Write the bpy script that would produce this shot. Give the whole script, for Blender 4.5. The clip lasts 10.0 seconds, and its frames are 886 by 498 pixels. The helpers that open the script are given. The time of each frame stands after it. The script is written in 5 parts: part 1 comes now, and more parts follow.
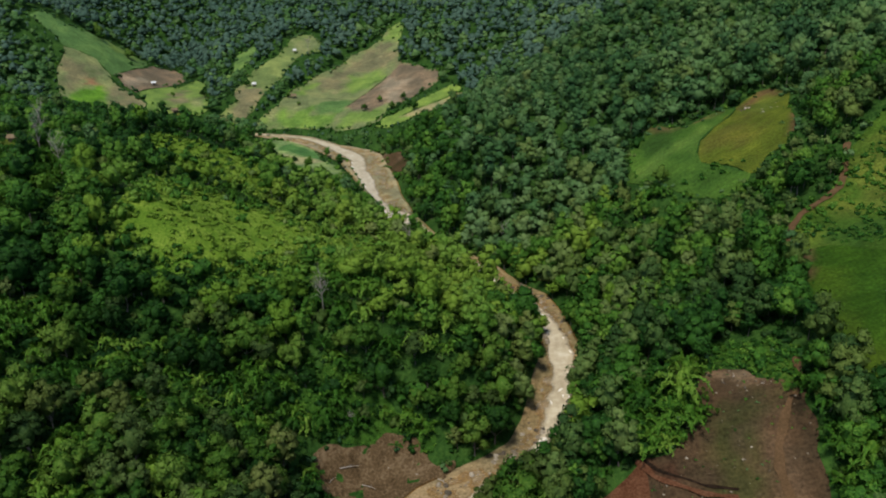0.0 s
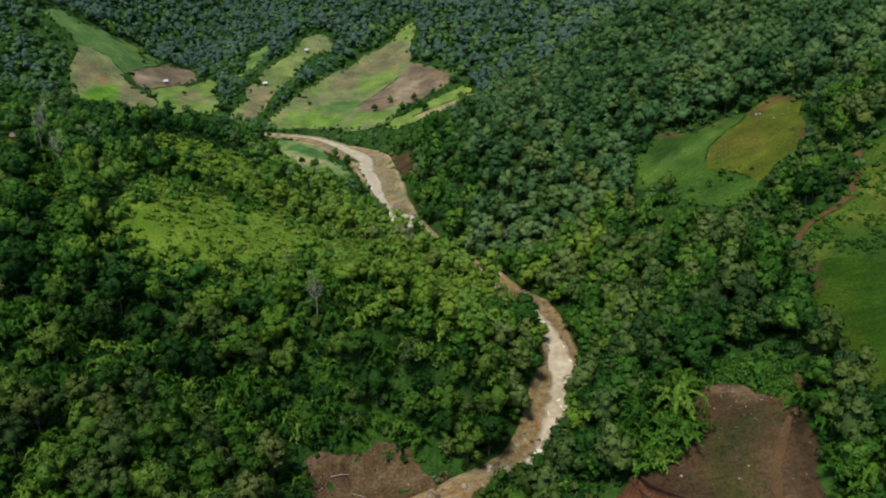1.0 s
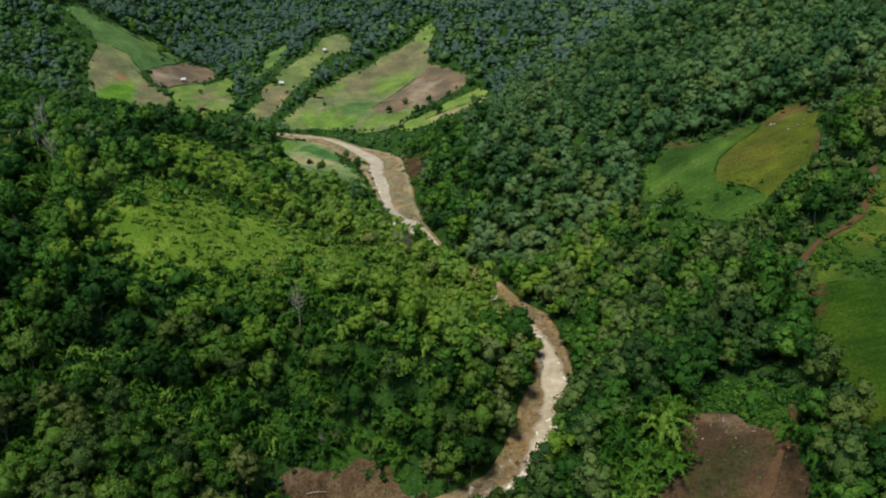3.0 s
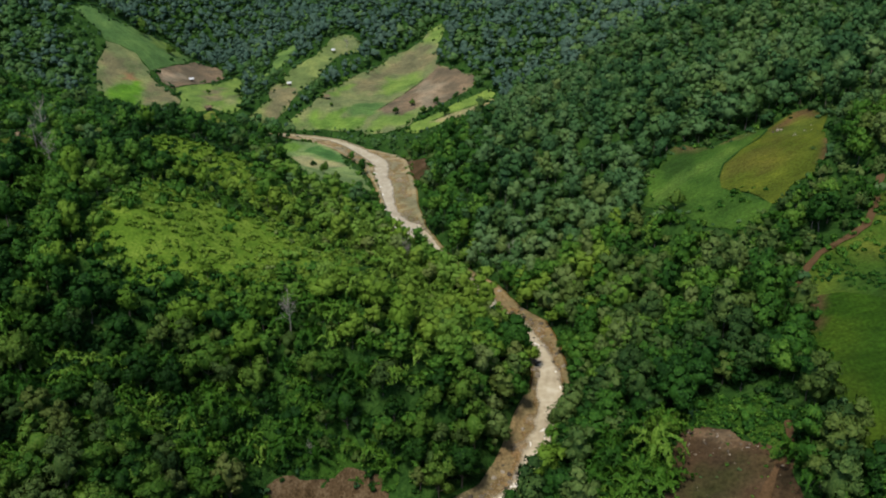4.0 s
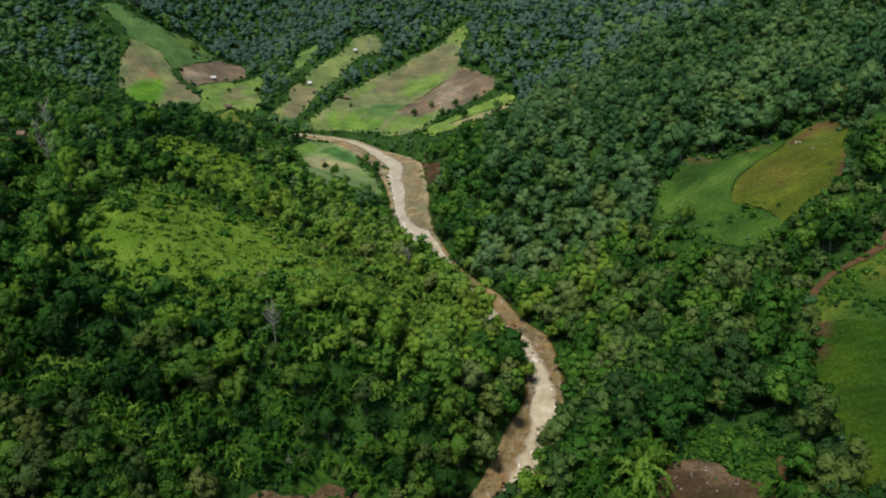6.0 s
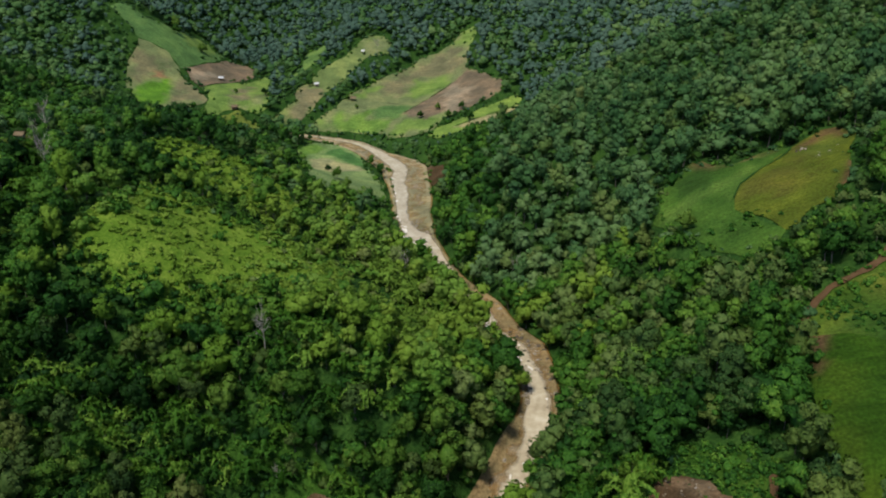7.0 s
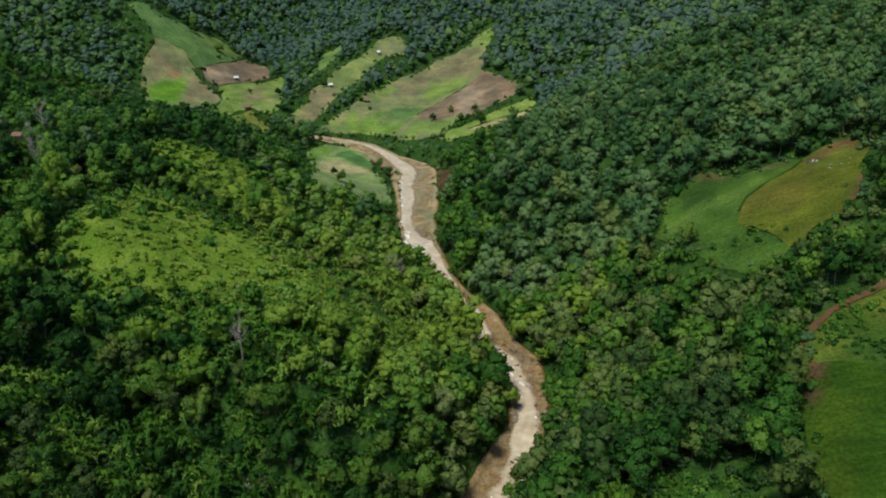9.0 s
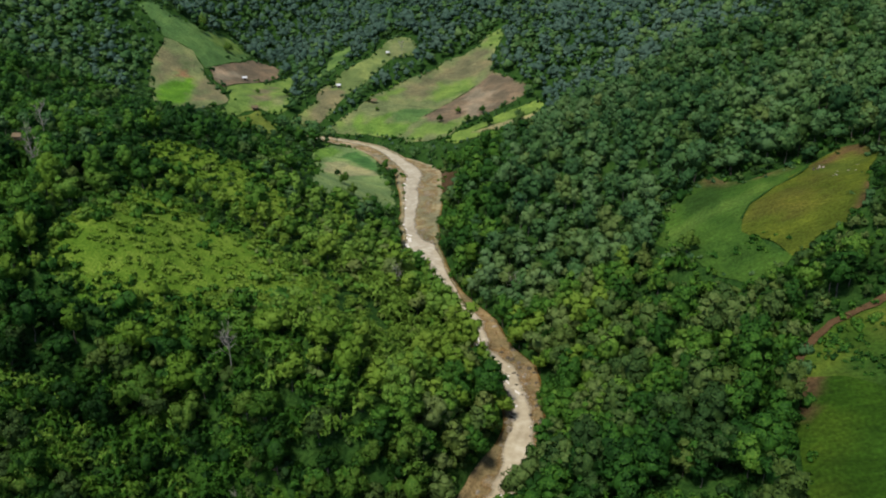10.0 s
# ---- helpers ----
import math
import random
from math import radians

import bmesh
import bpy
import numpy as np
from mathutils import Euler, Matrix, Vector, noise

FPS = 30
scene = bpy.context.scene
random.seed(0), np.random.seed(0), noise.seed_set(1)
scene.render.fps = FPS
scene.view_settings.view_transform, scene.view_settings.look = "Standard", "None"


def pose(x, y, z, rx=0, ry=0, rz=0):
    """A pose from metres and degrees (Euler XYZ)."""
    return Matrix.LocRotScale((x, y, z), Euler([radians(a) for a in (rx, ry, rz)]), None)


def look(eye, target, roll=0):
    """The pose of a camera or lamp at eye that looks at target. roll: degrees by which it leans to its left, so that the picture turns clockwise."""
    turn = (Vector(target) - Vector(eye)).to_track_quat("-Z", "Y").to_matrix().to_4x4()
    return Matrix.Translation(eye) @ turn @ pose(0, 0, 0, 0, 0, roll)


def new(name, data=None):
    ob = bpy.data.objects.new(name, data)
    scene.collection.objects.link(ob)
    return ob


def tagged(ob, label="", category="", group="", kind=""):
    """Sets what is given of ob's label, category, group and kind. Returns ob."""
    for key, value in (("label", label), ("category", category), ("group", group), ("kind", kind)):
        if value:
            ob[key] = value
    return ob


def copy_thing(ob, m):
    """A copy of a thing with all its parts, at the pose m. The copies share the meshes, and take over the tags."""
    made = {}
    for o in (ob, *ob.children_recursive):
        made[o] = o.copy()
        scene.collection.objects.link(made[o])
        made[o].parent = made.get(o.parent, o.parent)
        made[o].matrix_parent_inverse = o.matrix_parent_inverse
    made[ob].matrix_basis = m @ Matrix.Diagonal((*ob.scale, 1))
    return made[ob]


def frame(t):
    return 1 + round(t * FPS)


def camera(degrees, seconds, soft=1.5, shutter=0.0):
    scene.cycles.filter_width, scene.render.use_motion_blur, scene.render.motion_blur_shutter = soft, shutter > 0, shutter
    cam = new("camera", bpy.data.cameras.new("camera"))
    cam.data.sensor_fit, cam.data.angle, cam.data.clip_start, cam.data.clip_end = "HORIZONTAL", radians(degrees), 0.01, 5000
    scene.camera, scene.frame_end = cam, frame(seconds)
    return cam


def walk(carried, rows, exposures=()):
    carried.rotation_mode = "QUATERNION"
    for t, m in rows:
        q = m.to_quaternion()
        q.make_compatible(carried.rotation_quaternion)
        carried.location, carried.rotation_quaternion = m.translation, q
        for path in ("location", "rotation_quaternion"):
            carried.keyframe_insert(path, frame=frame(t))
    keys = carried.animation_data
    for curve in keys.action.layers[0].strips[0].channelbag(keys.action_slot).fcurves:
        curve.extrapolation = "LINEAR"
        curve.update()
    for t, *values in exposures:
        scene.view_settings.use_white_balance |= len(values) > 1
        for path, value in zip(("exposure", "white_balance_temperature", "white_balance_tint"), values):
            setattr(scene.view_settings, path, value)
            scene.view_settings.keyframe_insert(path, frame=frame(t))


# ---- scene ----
cam = camera(59.9, 10.0, soft=2.0)
PATH = [
    (0, (2.118, -2.116, 139.636), (2.121, -0.258, 138.897), -2.2),
    (0.5, (5.699, 0.353, 139.888), (5.678, 2.211, 139.149), -2.0),
    (1, (9.046, 2.641, 139.954), (9.004, 4.499, 139.215), -1.9),
    (1.5, (12.58, 5.029, 140.059), (12.516, 6.886, 139.32), -1.8),
    (2, (15.897, 7.403, 140.28), (15.813, 9.259, 139.542), -1.7),
    (2.5, (19.295, 9.896, 140.399), (19.193, 11.752, 139.66), -1.6),
    (4, (29.153, 17.285, 140.899), (28.996, 19.137, 140.16), -1.4),
    (4.5, (32.469, 19.784, 141.178), (32.29, 21.634, 140.439), -1.3),
    (5, (35.512, 22.141, 141.401), (35.312, 23.989, 140.662), -1.2),
    (5.5, (38.835, 24.807, 141.639), (38.612, 26.651, 140.899), -1.1),
    (7, (48.123, 32.511, 142.444), (47.844, 34.348, 141.704), -0.9),
    (7.5, (51.286, 35.29, 142.627), (50.989, 37.124, 141.887), -0.8),
    (8, (54.163, 37.878, 142.733), (53.848, 39.709, 141.993), -0.7),
    (8.5, (57.241, 40.647, 142.948), (56.908, 42.475, 142.207), -0.7),
    (9, (60.088, 43.313, 143.147), (59.737, 45.137, 142.406), -0.7),
    (9.5, (63.171, 46.174, 143.397), (62.8, 47.994, 142.656), -0.7),
    (10, (66.24, 49.167, 143.641), (65.849, 50.983, 142.899), -0.7),
]
walk(cam, [(t, look(eye, target, roll)) for t, eye, target, roll in PATH], exposures=[(0.0, 0.0), (10.0, 0.0)])

# ---- daylight: a bright overcast sky with a soft high sun ----
SUN_HEIGHT, SUN_TURN = 64.0, 204.0
world = bpy.data.worlds.new("sky")
scene.world = world
world.use_nodes = True
sky = world.node_tree.nodes.new("ShaderNodeTexSky")
sky.sky_type, sky.sun_disc = "NISHITA", False
sky.sun_elevation, sky.sun_rotation = radians(SUN_HEIGHT), radians(SUN_TURN)
world.node_tree.links.new(sky.outputs[0], world.node_tree.nodes["Background"].inputs[0])
world.node_tree.nodes["Background"].inputs[1].default_value = 0.15
sun = new("sun", bpy.data.lights.new("sun", "SUN"))
sun.data.energy, sun.data.angle, sun.data.color = 4.1, radians(12), (1.0, 0.95, 0.87)
sun.matrix_world = look((0, 0, 400), (-math.sin(radians(SUN_TURN)) * 100, -math.cos(radians(SUN_TURN)) * 100, 400 - 100 * math.tan(radians(SUN_HEIGHT))))


# ---- materials ----
def material(name, stops, size, detail_size, rough=0.85, bump=0.3, source="noise", spread=0.5, lean=0.0, spec=0.06):
    """A surface whose colour runs over the given stops with noise of two sizes in metres."""
    m = bpy.data.materials.new(name)
    m.use_nodes = True
    n, l = m.node_tree.nodes, m.node_tree.links
    bsdf = n["Principled BSDF"]
    bsdf.inputs["Roughness"].default_value = rough
    bsdf.inputs["Specular IOR Level"].default_value = spec
    geo = n.new("ShaderNodeNewGeometry")
    big, fine = n.new("ShaderNodeTexNoise"), n.new("ShaderNodeTexNoise")
    big.inputs["Scale"].default_value, big.inputs["Detail"].default_value = 1 / size, 4
    fine.inputs["Scale"].default_value, fine.inputs["Detail"].default_value = 1 / detail_size, 3
    for tex in (big, fine):
        l.new(geo.outputs["Position"], tex.inputs["Vector"])
    mix = n.new("ShaderNodeMix")
    mix.inputs[0].default_value = spread
    l.new(big.outputs[0], mix.inputs[2])
    l.new(fine.outputs[0], mix.inputs[3])
    drive = mix.outputs[0]
    if source != "noise":
        if source == "attribute":
            own = n.new("ShaderNodeAttribute")
            own.attribute_name = "tint"
            pick = own.outputs["Fac"]
        else:
            own = n.new("ShaderNodeObjectInfo")
            pick = own.outputs["Random"]
        both = n.new("ShaderNodeMix")
        both.inputs[0].default_value = 0.2
        l.new(pick, both.inputs[2])
        l.new(geo.outputs["Random Per Island"], both.inputs[3])
        drive = both.outputs[0]
        leafy = n.new("ShaderNodeMix")
        leafy.inputs[0].default_value = 0.30
        l.new(drive, leafy.inputs[2])
        spread_out = n.new("ShaderNodeMapRange")
        spread_out.inputs[1].default_value, spread_out.inputs[2].default_value = 0.32, 0.68
        l.new(fine.outputs[0], spread_out.inputs[0])
        l.new(spread_out.outputs[0], leafy.inputs[3])
        drive = leafy.outputs[0]
    ramp = n.new("ShaderNodeValToRGB")
    first, last = (0.36, 0.64) if source == "noise" else (0.17, 0.83)
    while len(ramp.color_ramp.elements) < len(stops):
        ramp.color_ramp.elements.new(0.5)
    for k, colour in enumerate(stops):
        e = ramp.color_ramp.elements[k]
        e.position, e.color = first + (last - first) * k / (len(stops) - 1), (*colour, 1)
    l.new(drive, ramp.inputs[0])
    l.new(ramp.outputs[0], bsdf.inputs["Base Color"])
    if bump:
        b = n.new("ShaderNodeBump")
        b.inputs["Strength"].default_value, b.inputs["Distance"].default_value = bump, detail_size
        l.new(fine.outputs[0], b.inputs["Height"])
        l.new(b.outputs[0], bsdf.inputs["Normal"])
    if lean:
        out = n["Material Output"]
        thin, join = n.new("ShaderNodeBsdfTranslucent"), n.new("ShaderNodeMixShader")
        join.inputs[0].default_value = lean
        l.new(ramp.outputs[0], thin.inputs[0])
        l.new(bsdf.outputs[0], join.inputs[1])
        l.new(thin.outputs[0], join.inputs[2])
        l.new(join.outputs[0], out.inputs["Surface"])
    return m


LEAF = [(0.009, 0.034, 0.006), (0.02, 0.07, 0.01), (0.042, 0.118, 0.014), (0.08, 0.17, 0.02), (0.14, 0.236, 0.038)]
LEAF_GREY = [(0.02, 0.058, 0.02), (0.034, 0.086, 0.028), (0.056, 0.12, 0.038), (0.08, 0.148, 0.05), (0.102, 0.168, 0.062)]
LEAF_OLIVE = [(0.018, 0.048, 0.012), (0.038, 0.080, 0.019), (0.068, 0.120, 0.028), (0.104, 0.156, 0.040), (0.138, 0.186, 0.056)]
LEAF_GOLD = [(0.036, 0.068, 0.014), (0.068, 0.112, 0.022), (0.108, 0.154, 0.034), (0.148, 0.188, 0.052)]
LEAF_MID = [(0.016, 0.050, 0.017), (0.033, 0.090, 0.026), (0.062, 0.132, 0.037), (0.096, 0.168, 0.050), (0.126, 0.192, 0.064)]
# Paler and bluer stops: distance haze put into the leaf colour.
LEAF_HAZE = [(0.034, 0.074, 0.050), (0.044, 0.088, 0.060), (0.055, 0.102, 0.069), (0.066, 0.115, 0.077), (0.078, 0.128, 0.086)]
BAMBOO = [(0.014, 0.052, 0.006), (0.03, 0.094, 0.009), (0.064, 0.15, 0.015), (0.150, 0.248, 0.034)]
SHRUB = [(0.062, 0.136, 0.013), (0.104, 0.192, 0.020), (0.156, 0.244, 0.032)]
# Darkened copies for single trees: shade of the near slopes put into leaf colour.
SHADED_LEAF, SHADED_OLIVE, SHADED_GOLD = ([tuple(0.71 * v for v in c) for c in row] for row in (LEAF, LEAF_OLIVE, LEAF_GOLD))
leaf_shaded = material("leaf", SHADED_LEAF, 4, 0.55, 0.55, 0.5, "object", lean=0.2)
grey_shaded = material("leaf_grey", SHADED_OLIVE, 4, 0.55, 0.6, 0.5, "object", lean=0.15)
gold_shaded = material("leaf_gold", SHADED_GOLD, 4, 0.55, 0.6, 0.5, "object", lean=0.2)
leaf_mass = material("leaf_mass", LEAF, 4, 0.55, 0.55, 0.5, "attribute", lean=0.2)
grey_mass = material("leaf_grey_mass", LEAF_GREY, 4, 0.55, 0.6, 0.5, "attribute", lean=0.15)
mid_mass = material("leaf_mid_mass", LEAF_MID, 4, 0.55, 0.6, 0.5, "attribute", lean=0.2)
olive_mass = material("leaf_olive_mass", LEAF_OLIVE, 4, 0.55, 0.6, 0.5, "attribute", lean=0.2)
gold_mass = material("leaf_gold_mass", LEAF_GOLD, 4, 0.55, 0.55, 0.5, "attribute", lean=0.2)
haze_mass = material("leaf_haze_mass", LEAF_HAZE, 4, 0.55, 0.6, 0.5, "attribute", lean=0.15)
bamboo_one = material("bamboo_leaf", BAMBOO, 4, 0.55, 0.5, 0.5, "object", lean=0.25)
bamboo_mass = material("bamboo_leaf_mass", BAMBOO, 4, 0.55, 0.5, 0.5, "attribute", lean=0.25)
shrub_mass = material("shrub_leaf", SHRUB, 4, 0.55, 0.6, 0.5, "attribute", lean=0.25)
bark = material("bark", [(0.06, 0.052, 0.040), (0.11, 0.095, 0.075), (0.20, 0.175, 0.145)], 1.5, 0.2, 0.9, 0.5)
dead_bark = material("dead_bark", [(0.20, 0.18, 0.15), (0.33, 0.30, 0.26)], 1.0, 0.2, 0.9, 0.5)
undergrowth = material("undergrowth", [(0.009, 0.030, 0.005), (0.020, 0.054, 0.009), (0.036, 0.082, 0.014)], 9, 1.2, 0.95, 0.8)
grass_lush = material("lush_grass", [(0.052, 0.110, 0.009), (0.092, 0.160, 0.015), (0.150, 0.215, 0.028)], 9, 0.9, 0.9, 0.8)
pale_green = material("pale_green_crop", [(0.078, 0.14, 0.024), (0.11, 0.172, 0.034), (0.155, 0.2, 0.056)], 14, 1.2, 0.9, 0.5)
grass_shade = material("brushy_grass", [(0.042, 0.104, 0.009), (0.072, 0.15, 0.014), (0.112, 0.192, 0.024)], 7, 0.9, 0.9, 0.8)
grass_green = material("grass_green", [(0.017, 0.050, 0.005), (0.030, 0.070, 0.008), (0.056, 0.096, 0.014)], 14, 0.9, 0.9, 0.6)
grass_olive = material("grass_olive", [(0.036, 0.06, 0.006), (0.058, 0.076, 0.009), (0.088, 0.094, 0.015)], 16, 0.9, 0.9, 0.6)
stubble = material("stubble", [(0.088, 0.134, 0.042), (0.132, 0.152, 0.06), (0.172, 0.166, 0.08)], 18, 1.2, 0.95, 0.5)
soil = material("bare_soil", [(0.026, 0.023, 0.007), (0.042, 0.033, 0.012), (0.056, 0.034, 0.016), (0.078, 0.049, 0.025), (0.128, 0.090, 0.052)], 13, 0.9, 0.95, 1.0, spread=0.42)
dirt = material("trodden_dirt", [(0.060, 0.036, 0.016), (0.105, 0.062, 0.030)], 4, 0.6, 0.95, 0.5)
red_soil = material("red_soil", [(0.045, 0.018, 0.008), (0.075, 0.031, 0.015), (0.11, 0.054, 0.028)], 5, 0.6, 0.95, 0.6)
stone = material("river_stone", [(0.050, 0.042, 0.032), (0.105, 0.086, 0.060), (0.200, 0.168, 0.120), (0.320, 0.280, 0.215)], 1.2, 0.25, 0.8, 0.5, "object")
water = material("silty_water", [(0.31, 0.255, 0.160), (0.40, 0.340, 0.225), (0.49, 0.430, 0.310)], 9, 2.2, 0.25, 0.05, spec=0.3)
bank_soil = material("bank_soil", [(0.04, 0.026, 0.012), (0.084, 0.055, 0.027), (0.14, 0.1, 0.056)], 6, 0.8, 0.95, 1.0)


def cover_material(name):
    """Crops and bare soil in the colours that each field carries, uneven at three sizes."""
    m = bpy.data.materials.new(name)
    m.use_nodes = True
    n, l = m.node_tree.nodes, m.node_tree.links
    bsdf, geo, own = n["Principled BSDF"], n.new("ShaderNodeNewGeometry"), n.new("ShaderNodeAttribute")
    bsdf.inputs["Roughness"].default_value, bsdf.inputs["Specular IOR Level"].default_value = 0.9, 0.06
    own.attribute_name = "cover"
    flow = n.new("ShaderNodeMapping")
    flow.inputs["Rotation"].default_value, flow.inputs["Scale"].default_value = (0, 0, 0.5), (0.12, 0.55, 0.12)
    l.new(geo.outputs["Position"], flow.inputs["Vector"])
    total = None
    for scale, detail, weight, vector in ((0.07, 5, 0.6, geo.outputs["Position"]), (1.0, 4, 0.35, flow.outputs[0]), (1.1, 4, 0.7, geo.outputs["Position"])):
        tex, span = n.new("ShaderNodeTexNoise"), n.new("ShaderNodeMapRange")
        tex.inputs["Scale"].default_value, tex.inputs["Detail"].default_value = scale, detail
        l.new(vector, tex.inputs["Vector"])
        for k, v in ((1, 0.3), (2, 0.7), (3, 1 - 0.5 * weight), (4, 1 + 0.5 * weight)):
            span.inputs[k].default_value = v
        l.new(tex.outputs[0], span.inputs[0])
        if total is None:
            total, broad = span.outputs[0], tex.outputs[0]
        else:
            times = n.new("ShaderNodeMath")
            times.operation = "MULTIPLY"
            l.new(total, times.inputs[0])
            l.new(span.outputs[0], times.inputs[1])
            total = times.outputs[0]
    fine = tex.outputs[0]
    warm = n.new("ShaderNodeMix")
    warm.data_type, warm.blend_type = "RGBA", "MULTIPLY"
    shift = n.new("ShaderNodeMapRange")
    shift.inputs[1].default_value, shift.inputs[2].default_value = 0.42, 0.62
    l.new(broad, shift.inputs[0])
    l.new(shift.outputs[0], warm.inputs[0])
    l.new(own.outputs["Color"], warm.inputs[6])
    warm.inputs[7].default_value = (1.12, 1.0, 0.95, 1)
    shade = n.new("ShaderNodeVectorMath")
    shade.operation = "SCALE"
    l.new(warm.outputs[2], shade.inputs[0])
    l.new(total, shade.inputs[3])
    l.new(shade.outputs[0], bsdf.inputs["Base Color"])
    b = n.new("ShaderNodeBump")
    b.inputs["Strength"].default_value, b.inputs["Distance"].default_value = 0.7, 0.8
    l.new(fine, b.inputs["Height"])
    l.new(b.outputs[0], bsdf.inputs["Normal"])
    return m


field_cover = cover_material("field_cover")


def cleared(m):
    """Water that lets its bed show where it is shallow."""
    n, l = m.node_tree.nodes, m.node_tree.links
    deep, join, clear = n.new("ShaderNodeAttribute"), n.new("ShaderNodeMixShader"), n.new("ShaderNodeBsdfTransparent")
    deep.attribute_name = "tint"
    clear.inputs[0].default_value = (0.88, 0.78, 0.62, 1)
    l.new(deep.outputs["Fac"], join.inputs[0])
    l.new(clear.outputs[0], join.inputs[1])
    l.new(n["Principled BSDF"].outputs[0], join.inputs[2])
    l.new(join.outputs[0], n["Material Output"].inputs["Surface"])


cleared(water)
foam = material("foam", [(0.55, 0.50, 0.40), (0.75, 0.71, 0.62)], 2, 0.4, 0.7, 0.5)

# ---- the lie of the land ----
# Course of the stream: x, y and the height of its bed.
COURSE = np.array([
    (30, 20, -32.0), (2, 110, -26.0), (-8, 160, -21.0), (-4, 180, -18.5), (7, 188, -17.6),
    (24, 200, -16.5), (34, 211, -14.7), (40, 228, -11.9), (46, 248, -9.1), (47, 265, -7.2),
    (43, 285, -5.0), (35, 302, -4.3), (25, 322, -3.5), (4, 358, -2.8), (-7, 378, -2.4),
    (-22, 405, -1.9), (-32, 436, -1.6), (-41, 483, -0.9), (-53, 528, -0.0), (-79, 564, 1.5),
    (-101, 584, 2.3), (-132, 597, 2.9), (-157, 602, 3.1), (-185, 596, 2.8), (-215, 570, 5.0),
    (-270, 500, 8.0),
])
# Swells and hollows: x, y, breadth, height.
WEST_HILLS = [
    (-500, 800, 200, 90.8), (-207, 260, 65, 48.7), (-207, 697, 45, -19.2), (-140, 382, 45, 21),
    (-275, 787, 45, -29.9), (-120, 950, 95, 43.5), (-82, 150, 26, 6.6), (-252, 607, 45, -12.9),
    (-72, 675, 45, -19.8), (-342, 585, 45, -10.6), (-405, 427, 95, 32.6), (-140, 742, 45, 13.5),
    (-357, 950, 95, 56.4), (-342, 697, 45, 32.5), (-467, 617, 65, 37.2), (-108, 267, 26, 20.9),
    (-134, 189, 26, 12.7), (-240, 130, 65, 30.9), (-310, 380, 95, 31.4), (-80, 1050, 140, 51.5),
    (-117, 540, 45, -19.6),
]
EAST_HILLS = [
    (100, 500, 200, 82.9), (-25, 522, 95, -55.9), (40, 337, 45, -27.2), (-25, 855, 95, 23.6),
    (182, 195, 65, 35), (-17, 189, 26, -36.4), (74, 267, 26, -20.6), (340, 700, 140, 54.5),
    (220, 315, 45, 39.7), (-17, 241, 26, 24.5), (130, 980, 140, 69.6), (280, 455, 65, 49),
    (-5, 382, 45, -25.2), (9, 280, 26, -24.2), (40, 607, 45, -16.1), (130, 450, 45, -8),
    (35, 202, 26, 10), (-43, 150, 26, 16.2), (270, 770, 140, 58.9), (265, 292, 45, 26.2),
    (165, 254, 26, -4.6),
]


def grain(x, y, size, seed=0):
    """Smooth noise from 0 to 1."""
    x, y = np.asarray(x, float) / size + seed * 17.3, np.asarray(y, float) / size - seed * 9.1
    i, j = np.floor(x), np.floor(y)
    u, v = x - i, y - j
    u, v = u * u * (3 - 2 * u), v * v * (3 - 2 * v)
    rnd = lambda a, b: np.abs(np.sin(a * 127.1 + b * 311.7 + seed * 74.7) * 43758.5453) % 1.0
    return (rnd(i, j) * (1 - u) + rnd(i + 1, j) * u) * (1 - v) + (rnd(i, j + 1) * (1 - u) + rnd(i + 1, j + 1) * u) * v


def stream(x, y):
    """Distance to the stream's middle line, and the height of its bed there."""
    near, total, weight = np.full(np.shape(x), 1e9), np.zeros(np.shape(x)), np.zeros(np.shape(x))
    for (ax, ay, az), (bx, by, bz) in zip(COURSE[:-1], COURSE[1:]):
        dx, dy = bx - ax, by - ay
        length = dx * dx + dy * dy
        u = np.clip(((x - ax) * dx + (y - ay) * dy) / length, 0, 1)
        d = np.hypot(x - ax - u * dx, y - ay - u * dy)
        w = math.sqrt(length) / (d + 3) ** 4
        total, weight, near = total + w * (az + u * (bz - az)), weight + w, np.minimum(near, d)
    return near, total / weight


def bed_half(y):
    return np.interp(y, [180, 215, 260, 295, 330, 350, 372, 390, 405, 425, 450, 500, 540, 562, 585, 620], [9, 6.5, 6, 8, 7, 7, 6, 7, 8, 10, 11, 13, 13.5, 9, 7, 6])


def height(x, y):
    x, y = np.asarray(x, float), np.asarray(y, float)
    d, bed = stream(x, y)
    rise = sum(h * np.exp(-((x - a) ** 2 + (y - b) ** 2) / (2 * s * s)) for a, b, s, h in WEST_HILLS + EAST_HILLS)
    bank = 1 - np.exp(-(np.maximum(d - bed_half(y), 0) / 20) ** 1.4)
    out = np.hypot((x + 40) / 1.1, y - 430)
    far = np.clip((out - 520) / 420, 0, 1)
    rise = rise + 150 * far * far * (3 - 2 * far) * (0.7 + 0.6 * grain(x, y, 160, 3)) * (y > -900)
    fold = np.clip((x - 20) / 60, 0, 1) * np.clip((y - 290) / 80, 0, 1) + 0.7 * np.clip((y - 640) / 80, 0, 1)
    rise = rise + 9 * np.minimum(fold, 1) * (grain(0.45 * x + 0.9 * y, 0.35 * x, 34, 21) - 0.5) + 5 * np.minimum(fold, 1) * (grain(x, y, 48, 22) - 0.5)
    return bed + bank * (rise + 2.2 * (grain(x, y, 26, 1) - 0.5) + 0.7 * (grain(x, y, 9, 2) - 0.5)) + 0.25 * (grain(x, y, 5, 4) - 0.5)


